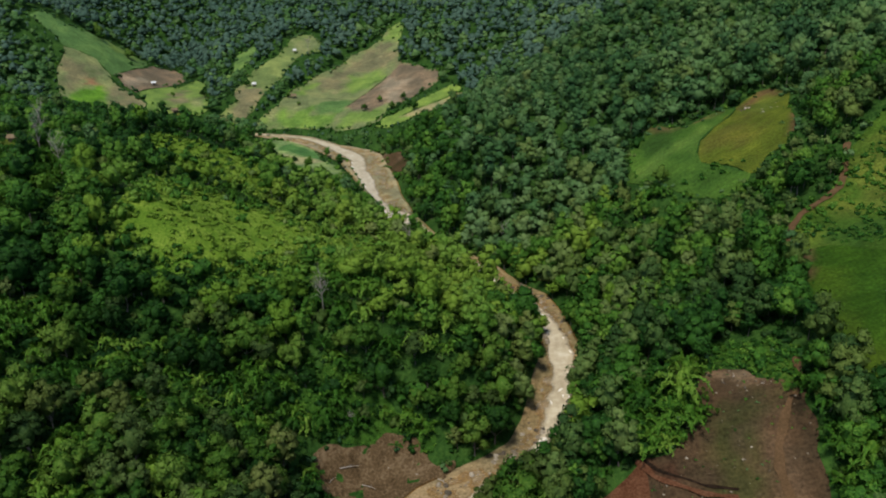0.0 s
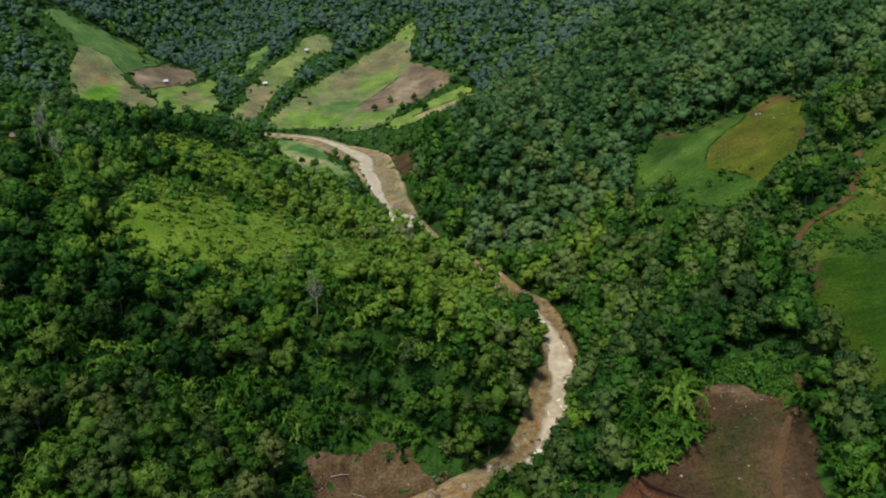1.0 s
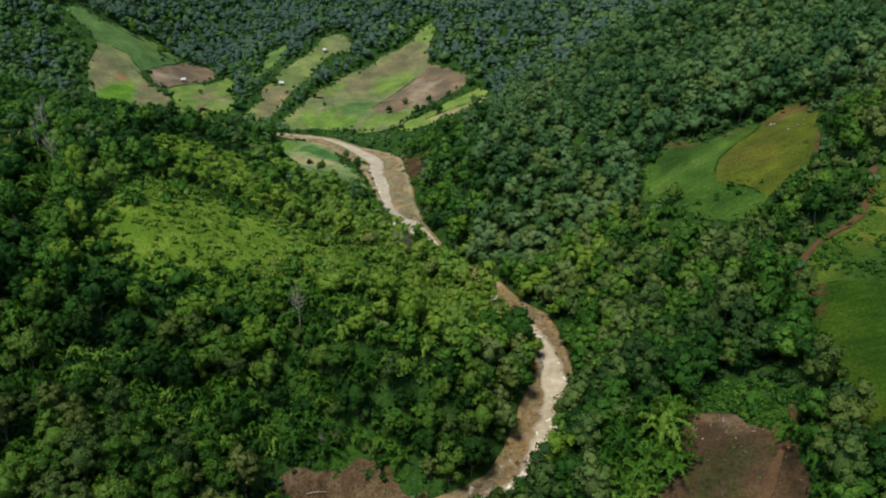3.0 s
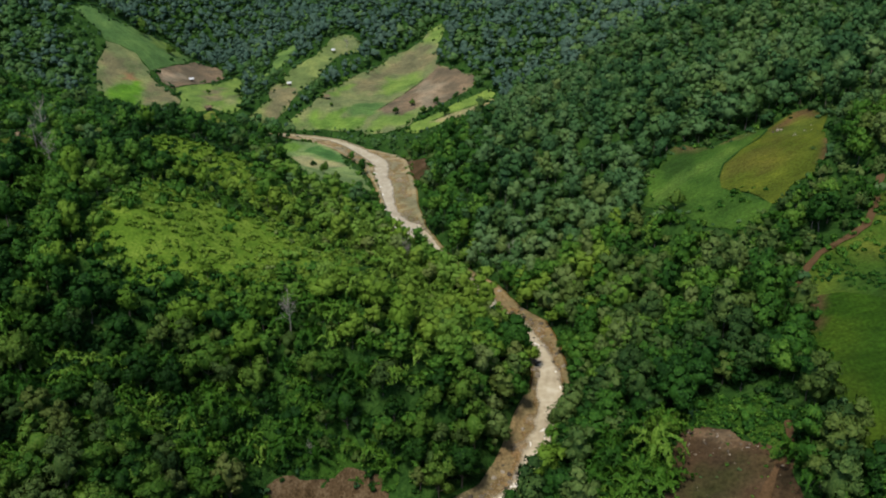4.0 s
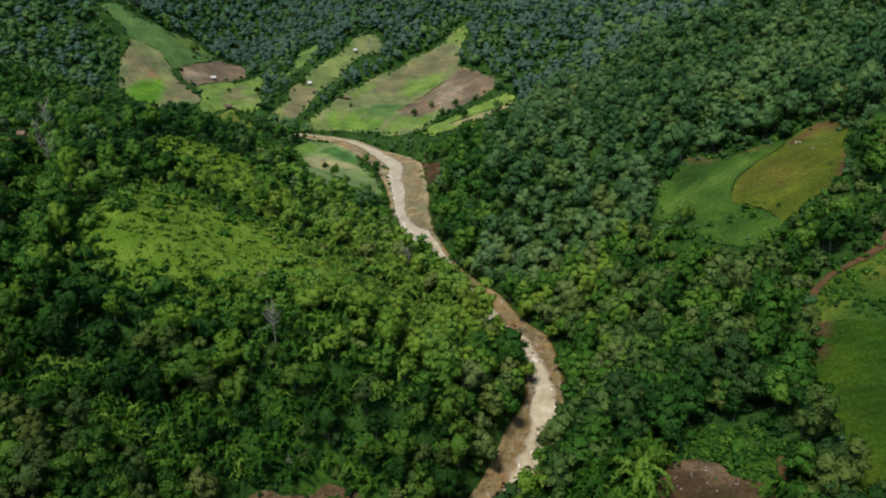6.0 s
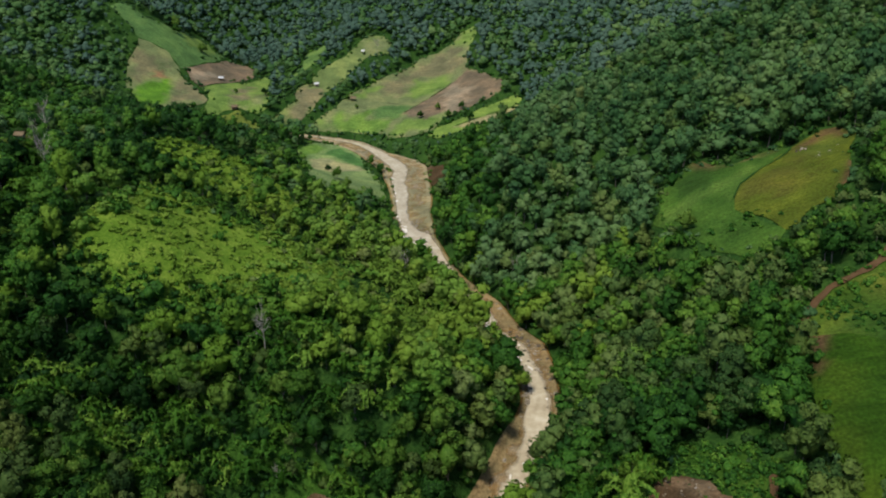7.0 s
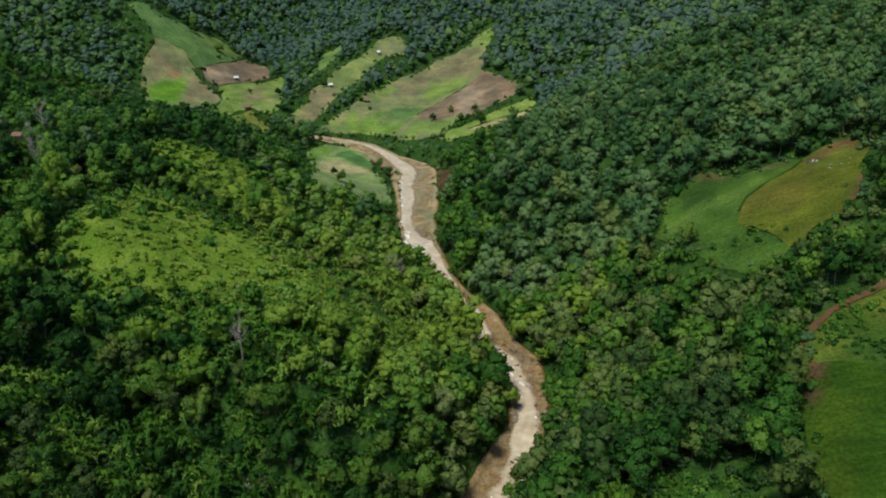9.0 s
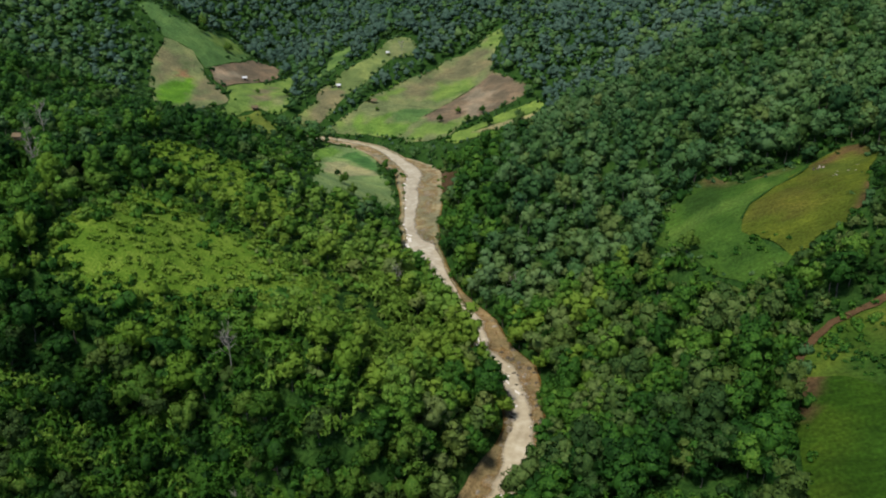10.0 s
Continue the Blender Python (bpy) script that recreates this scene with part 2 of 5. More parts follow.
def mesh_of(name, points, faces, mats, smooth=True, which=None, tint=None, normals=None):
    """A mesh from arrays of corners and of faces with equally many corners each."""
    points, faces = np.asarray(points, np.float32), np.asarray(faces, np.int32)
    m = bpy.data.meshes.new(name)
    k = faces.shape[1]
    m.vertices.add(len(points)), m.loops.add(faces.size), m.polygons.add(len(faces))
    m.vertices.foreach_set("co", points.ravel())
    m.loops.foreach_set("vertex_index", faces.ravel())
    m.polygons.foreach_set("loop_start", np.arange(0, faces.size, k, dtype=np.int32))
    m.polygons.foreach_set("use_smooth", np.broadcast_to(np.asarray(smooth, bool), len(faces)).copy())
    for mat in mats:
        m.materials.append(mat)
    if which is not None:
        m.polygons.foreach_set("material_index", np.asarray(which, np.int32))
    if tint is not None:
        m.attributes.new("tint", "FLOAT", "FACE").data.foreach_set("value", np.asarray(tint, np.float32))
    m.update(calc_edges=True)
    m.validate()
    if normals is not None:
        m.attributes.new("custom_normal", "FLOAT_VECTOR", "POINT").data.foreach_set("vector", np.asarray(normals, np.float32).ravel())
    return m


def lattice(nx, ny):
    i, j = np.meshgrid(np.arange(nx - 1), np.arange(ny - 1), indexing="ij")
    a = (i * ny + j).ravel()
    return np.stack([a, a + ny, a + ny + 1, a + 1], 1)


# ---- water ----
cx, cy, cz = COURSE.T
along = np.concatenate([[0], np.cumsum(np.hypot(np.diff(cx), np.diff(cy)))])
steps = np.arange(0, along[-1], 1.5)
px, py, pz = (np.interp(steps, along, v) for v in (cx, cy, cz))
for _ in range(24):
    for v in (px, py):
        v[1:-1] = (v[:-2] + 2 * v[1:-1] + v[2:]) / 4
tx, ty = np.gradient(px), np.gradient(py)
tl = np.hypot(tx, ty)
# Banks and deep channel: y, west bank, east bank, west and east edge of the channel, in metres from the middle line.
BANKS = np.array([
    (110, 9, -9, 3, -5), (183, 12, -6, -2, -5.5), (192, 9.5, -5.5, 0.5, -5), (205, 7.6, -6.5, 0.5, -6), (222, 7.2, -5.5, 2, -5), (236, 8.2, -5.5, 2.5, -5),
    (246, 7.5, -5.5, 3.5, -4.5), (256, 6.2, -6, 5.5, -4), (268, 5.4, -6.2, 3.8, -2.4), (277, 5.4, -6.2, 3.8, -2.2), (287, 6.4, -7.2, 5.5, -0.5), (297, 5.2, -9, 4.3, -2),
    (311, 7.4, -5, 7, 2.5), (331, 7.6, -7, 7, -1.5), (348, 8.4, -3, 8, 0.5), (357, 6.0, -2.6, 5.4, -2.6), (371, 7.0, -3.0, 6.6, -3.4), (388, 13, -6.0, 4.9, -6.4),
    (405, 9, -8.0, 8, -8.0), (413, 8, -9.5, 7, -2), (423, 7.5, -10.5, 6.3, 1.1), (452, 8.4, -11.5, 8.2, 0.6), (480, 10.5, -12.5, 9.4, 1.2), (499, 12.5, -13, 10, 1.8), (537, 13, -16, 7, -3.8),
    (560, 13, -4.5, 5, -3.5), (585, 11.5, -6, 0, -4.5), (600, 10, -5, 0, -4.5), (700, 9, -5, 0, -4.5)])
stretch = np.where(px < -135, 600, py)
bank_w, bank_e, run_w, run_e = (np.interp(stretch, BANKS[:, 0], BANKS[:, k]) for k in (1, 2, 3, 4))
bank_w, bank_e = bank_w + 1.2 * grain(px, py, 9, 16), bank_e - 0.8 * grain(px, py, 9, 17)


def beyond_bank(x, y):
    """How far places lie outside the stream's banks; in the bed: minus."""
    far = np.full(np.shape(x), 99.0)
    for k in range(0, len(x), 2000):
        part_x, part_y = x[k:k + 2000, None], y[k:k + 2000, None]
        j = np.argmin((part_x - px) ** 2 + (part_y - py) ** 2, 1)
        off = ((x[k:k + 2000] - px[j]) * -ty[j] + (y[k:k + 2000] - py[j]) * tx[j]) / tl[j]
        near = np.hypot(x[k:k + 2000] - px[j], y[k:k + 2000] - py[j])
        far[k:k + 2000] = np.where(near < 40, np.maximum(off - bank_w[j], bank_e[j] - off), near - 20)
    return far


across = np.linspace(0, 1, 45)
side = (bank_e - 1.2)[:, None] + (bank_w - bank_e + 2.4)[:, None] * across
WX = px[:, None] - (ty / tl)[:, None] * side
WY = py[:, None] + (tx / tl)[:, None] * side
level, ground_z = stream(WX, WY)[1], height(WX, WY)
WZ = level + 0.62 + 0.06 * grain(WX, WY, 2.5, 5)
edge = np.minimum(run_w[:, None] - side, side - run_e[:, None]) + 1.3 * (grain(WX, WY, 11, 14) - 0.5) + 0.8 * (grain(WX, WY, 2, 15) - 0.5)
rim = np.clip(np.maximum(side - bank_w[:, None], bank_e[:, None] - side) / 2.5 + 1, 0, 1)
floor_z = 0.62 - 0.55 * np.clip(edge / 3.2 + 0.35, 0.0, 1) + 0.05 * np.clip(-edge / 3, 0, 1) + np.where(edge < 0, 0.28, 0.12) * (grain(WX, WY, 4, 18) - 0.62) + 0.2 * (grain(WX, WY, 1.6, 19) - 0.5) * (edge < 0.5)
BZ = np.maximum(np.where(ground_z > level + 0.5, ground_z + 0.15, -99.0), level + floor_z) + 0.35 * rim - 0.9 * np.clip(np.maximum(side - bank_w[:, None], bank_e[:, None] - side), 0, 1)
bed = new("river_bed", mesh_of("river_bed", np.stack([WX, WY, BZ], -1).reshape(-1, 3), lattice(*WX.shape), [field_cover]))
tone = np.ones((WX.size, 4))
tone[:, :3] = np.stack([np.interp(WY.ravel(), [180, 205, 225, 350, 400, 560], v) for v in ((0.185, 0.170, 0.165, 0.168, 0.185, 0.215), (0.148, 0.136, 0.128, 0.132, 0.178, 0.190), (0.080, 0.070, 0.060, 0.062, 0.094, 0.112))], 1)
bed.data.attributes.new("cover", "FLOAT_COLOR", "POINT").data.foreach_set("color", tone.astype(np.float32).ravel())
tagged(bed, "brown gravel bars and stony bed of the stream", "river bed", kind="structure")
depth = (WZ - BZ).ravel()[lattice(*WX.shape)].mean(1)
river = new("river", mesh_of("river", np.stack([WX, WY, WZ], -1).reshape(-1, 3), lattice(*WX.shape), [water], tint=np.clip(depth / 0.40, 0.1, 1) * (beyond_bank(*(np.stack([WX, WY]).reshape(2, -1)[:, lattice(*WX.shape)].mean(-1))) < -0.6)))
tagged(river, "shallow silty brown mountain stream with riffles", "river", kind="structure")


# ---- ground, one sheet to the horizon ----
gx = np.concatenate([np.linspace(-3600, -480, 26)[:-1], np.arange(-480, 340, 4.0), np.linspace(340, 3600, 26)])
gy = np.concatenate([np.linspace(-2500, 100, 22)[:-1], np.arange(100, 860, 4.0), np.linspace(860, 4200, 40)])
GX, GY = np.meshgrid(gx, gy, indexing="ij")
ground = new("ground", mesh_of("ground", np.stack([GX, GY, height(GX, GY) - 1.6 * np.clip(1 - beyond_bank(GX.ravel(), GY.ravel()).reshape(GX.shape) / 2.5, 0, 1)], -1).reshape(-1, 3), lattice(len(gx), len(gy)), [undergrowth]))
tagged(ground, "hilly valley ground under dark green undergrowth", "ground", kind="structure")

# ---- fields, tracks and clearings, laid over the ground ----
def inside_by(x, y, ring):
    """How far points lie inside a closed ring; outside: minus."""
    ring = np.asarray(ring, float)
    near, odd = np.full(np.shape(x), 1e9), np.zeros(np.shape(x), bool)
    for (ax, ay), (bx, by) in zip(ring, np.roll(ring, -1, 0)):
        dx, dy = bx - ax, by - ay
        u = np.clip(((x - ax) * dx + (y - ay) * dy) / (dx * dx + dy * dy + 1e-9), 0, 1)
        near = np.minimum(near, np.hypot(x - ax - u * dx, y - ay - u * dy))
        odd ^= ((ay > y) != (by > y)) & (x < ax + (y - ay) * dx / (dy if dy else 1e-9))
    return np.where(odd, near, -near)


def line_by(x, y, line, half):
    near = np.full(np.shape(x), 1e9)
    for (ax, ay), (bx, by) in zip(line[:-1], line[1:]):
        dx, dy = bx - ax, by - ay
        u = np.clip(((x - ax) * dx + (y - ay) * dy) / (dx * dx + dy * dy), 0, 1)
        near = np.minimum(near, np.hypot(x - ax - u * dx, y - ay - u * dy))
    return half - near


def laid(name, shape, label, mat, lift=0.35, cell=1.6, wobble=1.0, line=False, half=1.5, rough=0.0, zones=()):
    """A patch of other cover that follows the ground, with a softly uneven rim. mat: a material, or the base colour of a crop, over which zones of other crops (ring, colour, softness) are laid."""
    pts = np.asarray(shape, float)
    pad = half + 3 if line else 3
    xs = np.arange(pts[:, 0].min() - pad, pts[:, 0].max() + pad, cell)
    ys = np.arange(pts[:, 1].min() - pad, pts[:, 1].max() + pad, cell)
    X, Y = np.meshgrid(xs, ys, indexing="ij")
    by = (lambda x, y: line_by(x, y, pts, half) + wobble * (grain(x, y, 4, 8) - 0.5)) if line else (lambda x, y: inside_by(x, y, pts) + 2 * wobble * (grain(x, y, 7, 8) - 0.5))
    s = by(X, Y)
    e = 0.2
    sx, sy = (by(X + e, Y) - s) / e, (by(X, Y + e) - s) / e
    g2 = np.maximum(sx * sx + sy * sy, 0.3)
    rim = (s < 0) & (s > -1.5 * cell)
    X, Y = np.where(rim, X - s * sx / g2, X), np.where(rim, Y - s * sy / g2, Y)
    f = lattice(*X.shape)
    ok = s.ravel() > -1.5 * cell
    near_in = (s.ravel()[f] > 0).any(1) & ok[f].all(1)
    f = f[near_in]
    used, f2 = np.unique(f, return_inverse=True)
    Z = height(X, Y) + lift + rough * (grain(X, Y, 3, 6) - 0.5)
    P = np.stack([X, Y, Z], -1).reshape(-1, 3)[used]
    ob = new(name, mesh_of(name, P, f2.reshape(f.shape), [field_cover if isinstance(mat, tuple) else mat]))
    if isinstance(mat, tuple):
        tone = np.ones((len(P), 4))
        tone[:, :3] = mat
        for zone, colour, soft in zones:
            w = np.clip((inside_by(P[:, 0], P[:, 1], zone) + soft * 1.6 * (grain(P[:, 0], P[:, 1], 8, 51) + 0.5 * grain(P[:, 0], P[:, 1], 3, 52) - 0.75)) / soft + 0.5, 0, 1)[:, None]
            tone[:, :3] = tone[:, :3] * (1 - w) + np.array(colour) * w
        ob.data.attributes.new("cover", "FLOAT_COLOR", "POINT").data.foreach_set("color", tone.astype(np.float32).ravel())
    return tagged(ob, label, name.replace("_", " "), kind="structure")


UPPER_CROP = [(-338, 679), (-332, 692), (-323, 692), (-311, 690), (-300, 704), (-292, 708), (-300, 735), (-314, 779), (-302, 783), (-268, 750), (-257, 699), (-267, 660), (-270, 657), (-284, 667), (-296, 665), (-308, 662), (-312, 666), (-329, 674)]
TAN_SLOPE = [(-307, 661), (-296, 665), (-284, 667), (-270, 655), (-261, 643), (-247, 635), (-230, 616), (-228, 608), (-237, 594), (-249, 580), (-267, 571), (-292, 607), (-303, 635), (-303, 650)]
BRIGHT_PATCH = [(-273, 582), (-286, 607), (-280, 628), (-271, 634), (-265, 631), (-259, 617), (-251, 587), (-258, 572), (-268, 570)]
HUT_PLOUGH = [(-267, 659), (-256, 697), (-259, 731), (-246, 735), (-231, 726), (-224, 703), (-234, 666), (-245, 639), (-257, 647)]
HUT_MEADOW = [(-244, 637), (-234, 666), (-221, 691), (-217, 709), (-202, 699), (-195, 665), (-184, 633), (-183, 624), (-190, 617), (-205, 618), (-216, 602), (-228, 594), (-228, 616), (-237, 630)]
LOW_MEADOW = [(-215, 600), (-204, 615), (-200, 611), (-186, 611), (-161, 550), (-166, 541), (-177, 540)]
STRIP = [(-168, 663), (-160, 694), (-139, 706), (-132, 730), (-127, 744), (-112, 745), (-103, 734), (-102, 720), (-117, 712), (-129, 686), (-141, 644), (-147, 623), (-157, 616), (-171, 612), (-180, 614), (-170, 622), (-163, 635), (-168, 655)]
SMALL_STRIP = [(-192, 700), (-180, 709), (-182, 728), (-167, 740), (-160, 723), (-166, 708), (-178, 701)]
MAIN_SLOPE = [(-143, 615), (-127, 629), (-120, 655), (-107, 678), (-93, 693), (-74, 717), (-58, 727), (-46, 733), (-41, 743), (-29, 749), (-26, 738), (-29, 724), (-30, 707), (-28, 688), (-11, 668), (4, 648), (7, 637), (-1, 626), (-13, 617), (-26, 606), (-36, 601), (-43, 584), (-58, 582), (-76, 587), (-81, 596), (-104, 603), (-124, 606), (-138, 609)]
MAIN_PLOUGH = [(-70, 620), (-63, 635), (-51, 656), (-39, 672), (-28, 686), (-11, 668), (4, 648), (6, 635), (-5, 624), (-13, 617), (-25, 607), (-37, 615), (-50, 604), (-64, 611)]
MAIN_GREEN = [(-76, 663), (-72, 690), (-45, 687), (-41, 673), (-52, 660), (-70, 650)]
TERRACE = [(-45, 577), (-38, 586), (-24, 593), (-7, 607), (9, 618), (18, 620), (22, 609), (22, 596), (9, 585), (-3, 578), (-14, 577), (-21, 573), (-35, 569)]
RIVER_FLAT = [(-134, 552), (-128, 570), (-114, 577), (-100, 569), (-87, 548), (-75, 520), (-59, 488), (-53, 469), (-49, 446), (-51, 432), (-58, 428), (-64, 413), (-73, 397), (-82, 415), (-121, 524), (-132, 540)]
FLAT_PALE = [(-117, 514), (-122, 542), (-110, 545), (-90, 533), (-78, 520), (-92, 517), (-102, 512)]
RIGHT_GREEN = [(90, 335), (88, 341), (93, 344), (92, 357), (101, 362), (106, 373), (111, 378), (116, 366), (123, 363), (131, 366), (141, 368), (144, 360), (141, 354), (121, 338), (117, 328), (116, 320), (121, 311), (125, 303), (128, 296), (124, 291), (118, 290), (113, 291), (109, 298), (104, 306), (94, 321)]
RIGHT_OLIVE = [(144, 360), (150, 366), (158, 371), (163, 369), (167, 356), (160, 338), (154, 321), (150, 309), (146, 306), (144, 303), (138, 304), (135, 302), (131, 295), (128, 296), (125, 303), (121, 311), (116, 320), (117, 328), (121, 338)]
BIG_FIELD = [(160, 284), (151, 269), (143, 261), (129, 256), (121, 240), (117, 228), (116, 210), (113, 198), (112, 187), (115, 176), (135, 160), (200, 190), (215, 280), (185, 300)]
BIG_CROP = [(119, 233), (128, 230), (136, 224), (143, 218), (215, 205), (200, 186), (135, 156), (112, 172), (110, 193), (113, 200), (115, 212)]
CLEARING = [(78, 193), (82, 193), (88, 190), (90, 186), (94, 183), (97, 180), (101, 185), (102, 180), (99, 174), (99, 168), (97, 161), (95, 152), (92, 140), (88, 132), (60, 140), (52, 152), (50, 164), (54, 170), (62, 169), (68, 176), (72, 184), (75, 191)]
CLEARING_GRASS = [(78, 193), (80, 201), (88, 200), (96, 196), (101, 191), (102, 186), (96, 179), (90, 185), (88, 190), (82, 193)]
RED_EARTH = [(40, 162), (48, 166), (53, 169), (55, 165), (54, 158), (52, 148), (40, 148)]
BARE_BANK = [(-42, 201), (-34, 206), (-19, 208), (-6, 206), (2, 201), (1, 197), (-5, 192), (-8, 189), (-36, 189), (-40, 195)]
BRIGHT_SLOPE = [(-118, 262), (-117, 274), (-121, 300), (-124, 319), (-110, 321), (-91, 314), (-74, 310), (-56, 306), (-34, 287), (-45, 275), (-66, 266), (-82, 257), (-98, 252), (-110, 254)]
SHRUB_SLOPE = [(-142, 355), (-135, 371), (-103, 380), (-78, 366), (-56, 338), (-67, 323), (-97, 338), (-124, 343)]
FAR_BANK = [(-41, 541), (-25, 522), (-17, 489), (-15, 470), (-23, 477), (-33, 509)]
LOW_SLOPE = [(-119, 285), (-124, 322), (-108, 327), (-84, 319), (-56, 317), (-30, 304), (-26, 280), (-44, 264), (-66, 256), (-96, 246), (-112, 250)]
MAIN_FOOT = [(-138, 611), (-124, 620), (-101, 624), (-94, 615), (-79, 614), (-81, 601), (-104, 604)]
WEST_PATCH = [(-196, 322), (-176, 318), (-172, 338), (-190, 350)]
UPPER_LIGHT = [(-286, 702), (-314, 777), (-299, 781), (-276, 763), (-265, 706), (-278, 697)]
RAW_PATCH = [(-284, 638), (-278, 642), (-273, 636), (-281, 628)]
BROWN_TOP = [(-101, 676), (-73, 712), (-47, 725), (-30, 707), (-28, 684), (-41, 693), (-69, 696), (-77, 666), (-96, 656)]
SIDE_GREEN = [(-117, 652), (-106, 675), (-100, 672), (-103, 664), (-111, 647)]
DARK_CROP = [(-95, 619), (-95, 631), (-84, 641), (-70, 641), (-67, 629), (-78, 615), (-91, 616)]
PALE_PLOUGH = [(-44, 651), (-39, 668), (-21, 649), (-20, 640), (-31, 634), (-21, 627), (-31, 613), (-38, 622)]
HUT_PALE = [(-265, 660), (-254, 673), (-248, 678), (-246, 669), (-252, 645)]
MEADOW_BROWN = [(-223, 651), (-215, 672), (-198, 641), (-200, 627), (-211, 623)]
TERRACE_TAN = [(-25, 581), (-6, 590), (21, 600), (22, 594), (8, 582), (-4, 575)]
STRIP_FOOT = [(-171, 664), (-149, 656), (-141, 644), (-147, 623), (-157, 616), (-165, 618), (-162, 633)]
STRIP_TOP = [(-131, 732), (-112, 745), (-102, 730), (-115, 714), (-128, 712)]
SANDBAR = [(-28, 395), (-25, 401), (-17, 386), (-11, 371), (-12, 366), (-19, 368), (-25, 377)]
MAIN_TOP = [(-46, 733), (-41, 743), (-29, 749), (-26, 738), (-29, 725)]
FLAT_DEEP = [(-119, 550), (-108, 568), (-88, 548), (-70, 510), (-88, 533), (-108, 550)]
FLAT_FRESH = [(-134, 552), (-125, 569), (-119, 560), (-121, 549), (-128, 538)]
TRACK = [(160, 286), (156, 278), (151, 269), (147, 263), (142, 260), (137, 258), (131, 256), (126, 251), (121, 243), (118, 235), (117, 228)]

TAN, DRY, LOAM, PALE_LOAM = (0.118, 0.146, 0.058), (0.122, 0.120, 0.060), (0.124, 0.100, 0.062), (0.205, 0.170, 0.110)
FRESH, CROP, RICE, STRAW = (0.102, 0.168, 0.036), (0.060, 0.122, 0.034), (0.072, 0.170, 0.016), (0.215, 0.205, 0.095)
laid("crop_field", UPPER_CROP, "blue-green upland crop on a steep hillside", CROP, zones=[(UPPER_LIGHT, FRESH, 4)])
laid("field", TAN_SLOPE, "tan hillside field with a bright green rice patch", TAN, 0.45, zones=[(RAW_PATCH, (0.20, 0.10, 0.055), 6), (BRIGHT_PATCH, RICE, 5), ([(-303, 650), (-292, 655), (-280, 645), (-286, 615), (-303, 630)], DRY, 12), ([(-262, 640), (-240, 628), (-230, 610), (-250, 600), (-258, 615)], DRY, 10)])
laid("field", HUT_PLOUGH, "pale brown ploughed hillside field beside a hut", LOAM, 0.5, zones=[(HUT_PALE, PALE_LOAM, 5)])
laid("meadow", HUT_MEADOW, "yellow-green meadow below the hut", FRESH, zones=[(MEADOW_BROWN, DRY, 10), ([(-205, 618), (-190, 640), (-183, 624)], TAN, 8)])
laid("meadow", LOW_MEADOW, "olive meadow on the valley side", (0.085, 0.120, 0.022))
laid("field", STRIP, "long olive hillside field between tree belts", (0.108, 0.150, 0.046), zones=[(STRIP_FOOT, DRY, 6), (STRIP_TOP, TAN, 8)])
laid("field", SMALL_STRIP, "narrow green field strip among trees", (0.080, 0.145, 0.036))
laid("field", MAIN_SLOPE, "large tan and green slope with ploughed earth and young crops", TAN, zones=[(MAIN_TOP, FRESH, 8), (BROWN_TOP, DRY, 9), (SIDE_GREEN, FRESH, 4), (MAIN_FOOT, (0.092, 0.168, 0.030), 9), (MAIN_GREEN, FRESH, 7), ([(-60, 606), (-36, 601), (-46, 586), (-70, 590), (-76, 604)], FRESH, 8), (DARK_CROP, CROP, 4), (MAIN_PLOUGH, LOAM, 2.5), (PALE_PLOUGH, PALE_LOAM, 6)])
laid("meadow", TERRACE, "yellow-green terrace above the stream", (0.120, 0.190, 0.036), 0.45, zones=[(TERRACE_TAN, STRAW, 2.5)])
laid("field", RIVER_FLAT, "flat green paddy beside the stream with a dry corner", (0.122, 0.186, 0.064), zones=[(FLAT_FRESH, (0.088, 0.172, 0.030), 4), (FLAT_DEEP, (0.042, 0.108, 0.028), 1.5), (FLAT_PALE, (0.205, 0.212, 0.100), 2.5)])
laid("field", RIGHT_GREEN, "green hillside crop in a forest clearing", (0.034, 0.080, 0.011), zones=[([(92, 330), (104, 336), (120, 336), (141, 362), (124, 350), (104, 346), (92, 340)], (0.056, 0.108, 0.018), 7), ([(104, 372), (112, 379), (118, 366), (141, 369), (143, 362), (130, 361), (116, 360)], (0.085, 0.072, 0.026), 5), ([(96, 360), (112, 362), (116, 352), (100, 348)], (0.026, 0.062, 0.010), 8)])
laid("field", RIGHT_OLIVE, "olive yellow hillside crop in a forest clearing", (0.062, 0.084, 0.009), 0.5, zones=[([(124, 334), (136, 338), (146, 346), (144, 328), (130, 318)], (0.070, 0.076, 0.012), 10), ([(144, 360), (158, 372), (168, 369), (166, 355), (150, 358)], (0.090, 0.062, 0.024), 6), ([(148, 352), (160, 362), (164, 350), (152, 338)], (0.072, 0.098, 0.014), 6), ([(150, 308), (160, 336), (166, 350), (170, 340), (156, 308)], (0.090, 0.058, 0.024), 4)])
laid("meadow", BIG_FIELD, "green hillside pasture beside a dirt track", (0.034, 0.074, 0.008), zones=[([(119, 233), (121, 243), (128, 250), (134, 240), (128, 231)], (0.060, 0.098, 0.012), 5), ([(136, 250), (150, 262), (164, 282), (190, 290), (190, 262), (150, 240)], (0.070, 0.098, 0.014), 10), ([(131, 236), (150, 244), (180, 240), (190, 222), (143, 222)], (0.022, 0.056, 0.008), 8)])
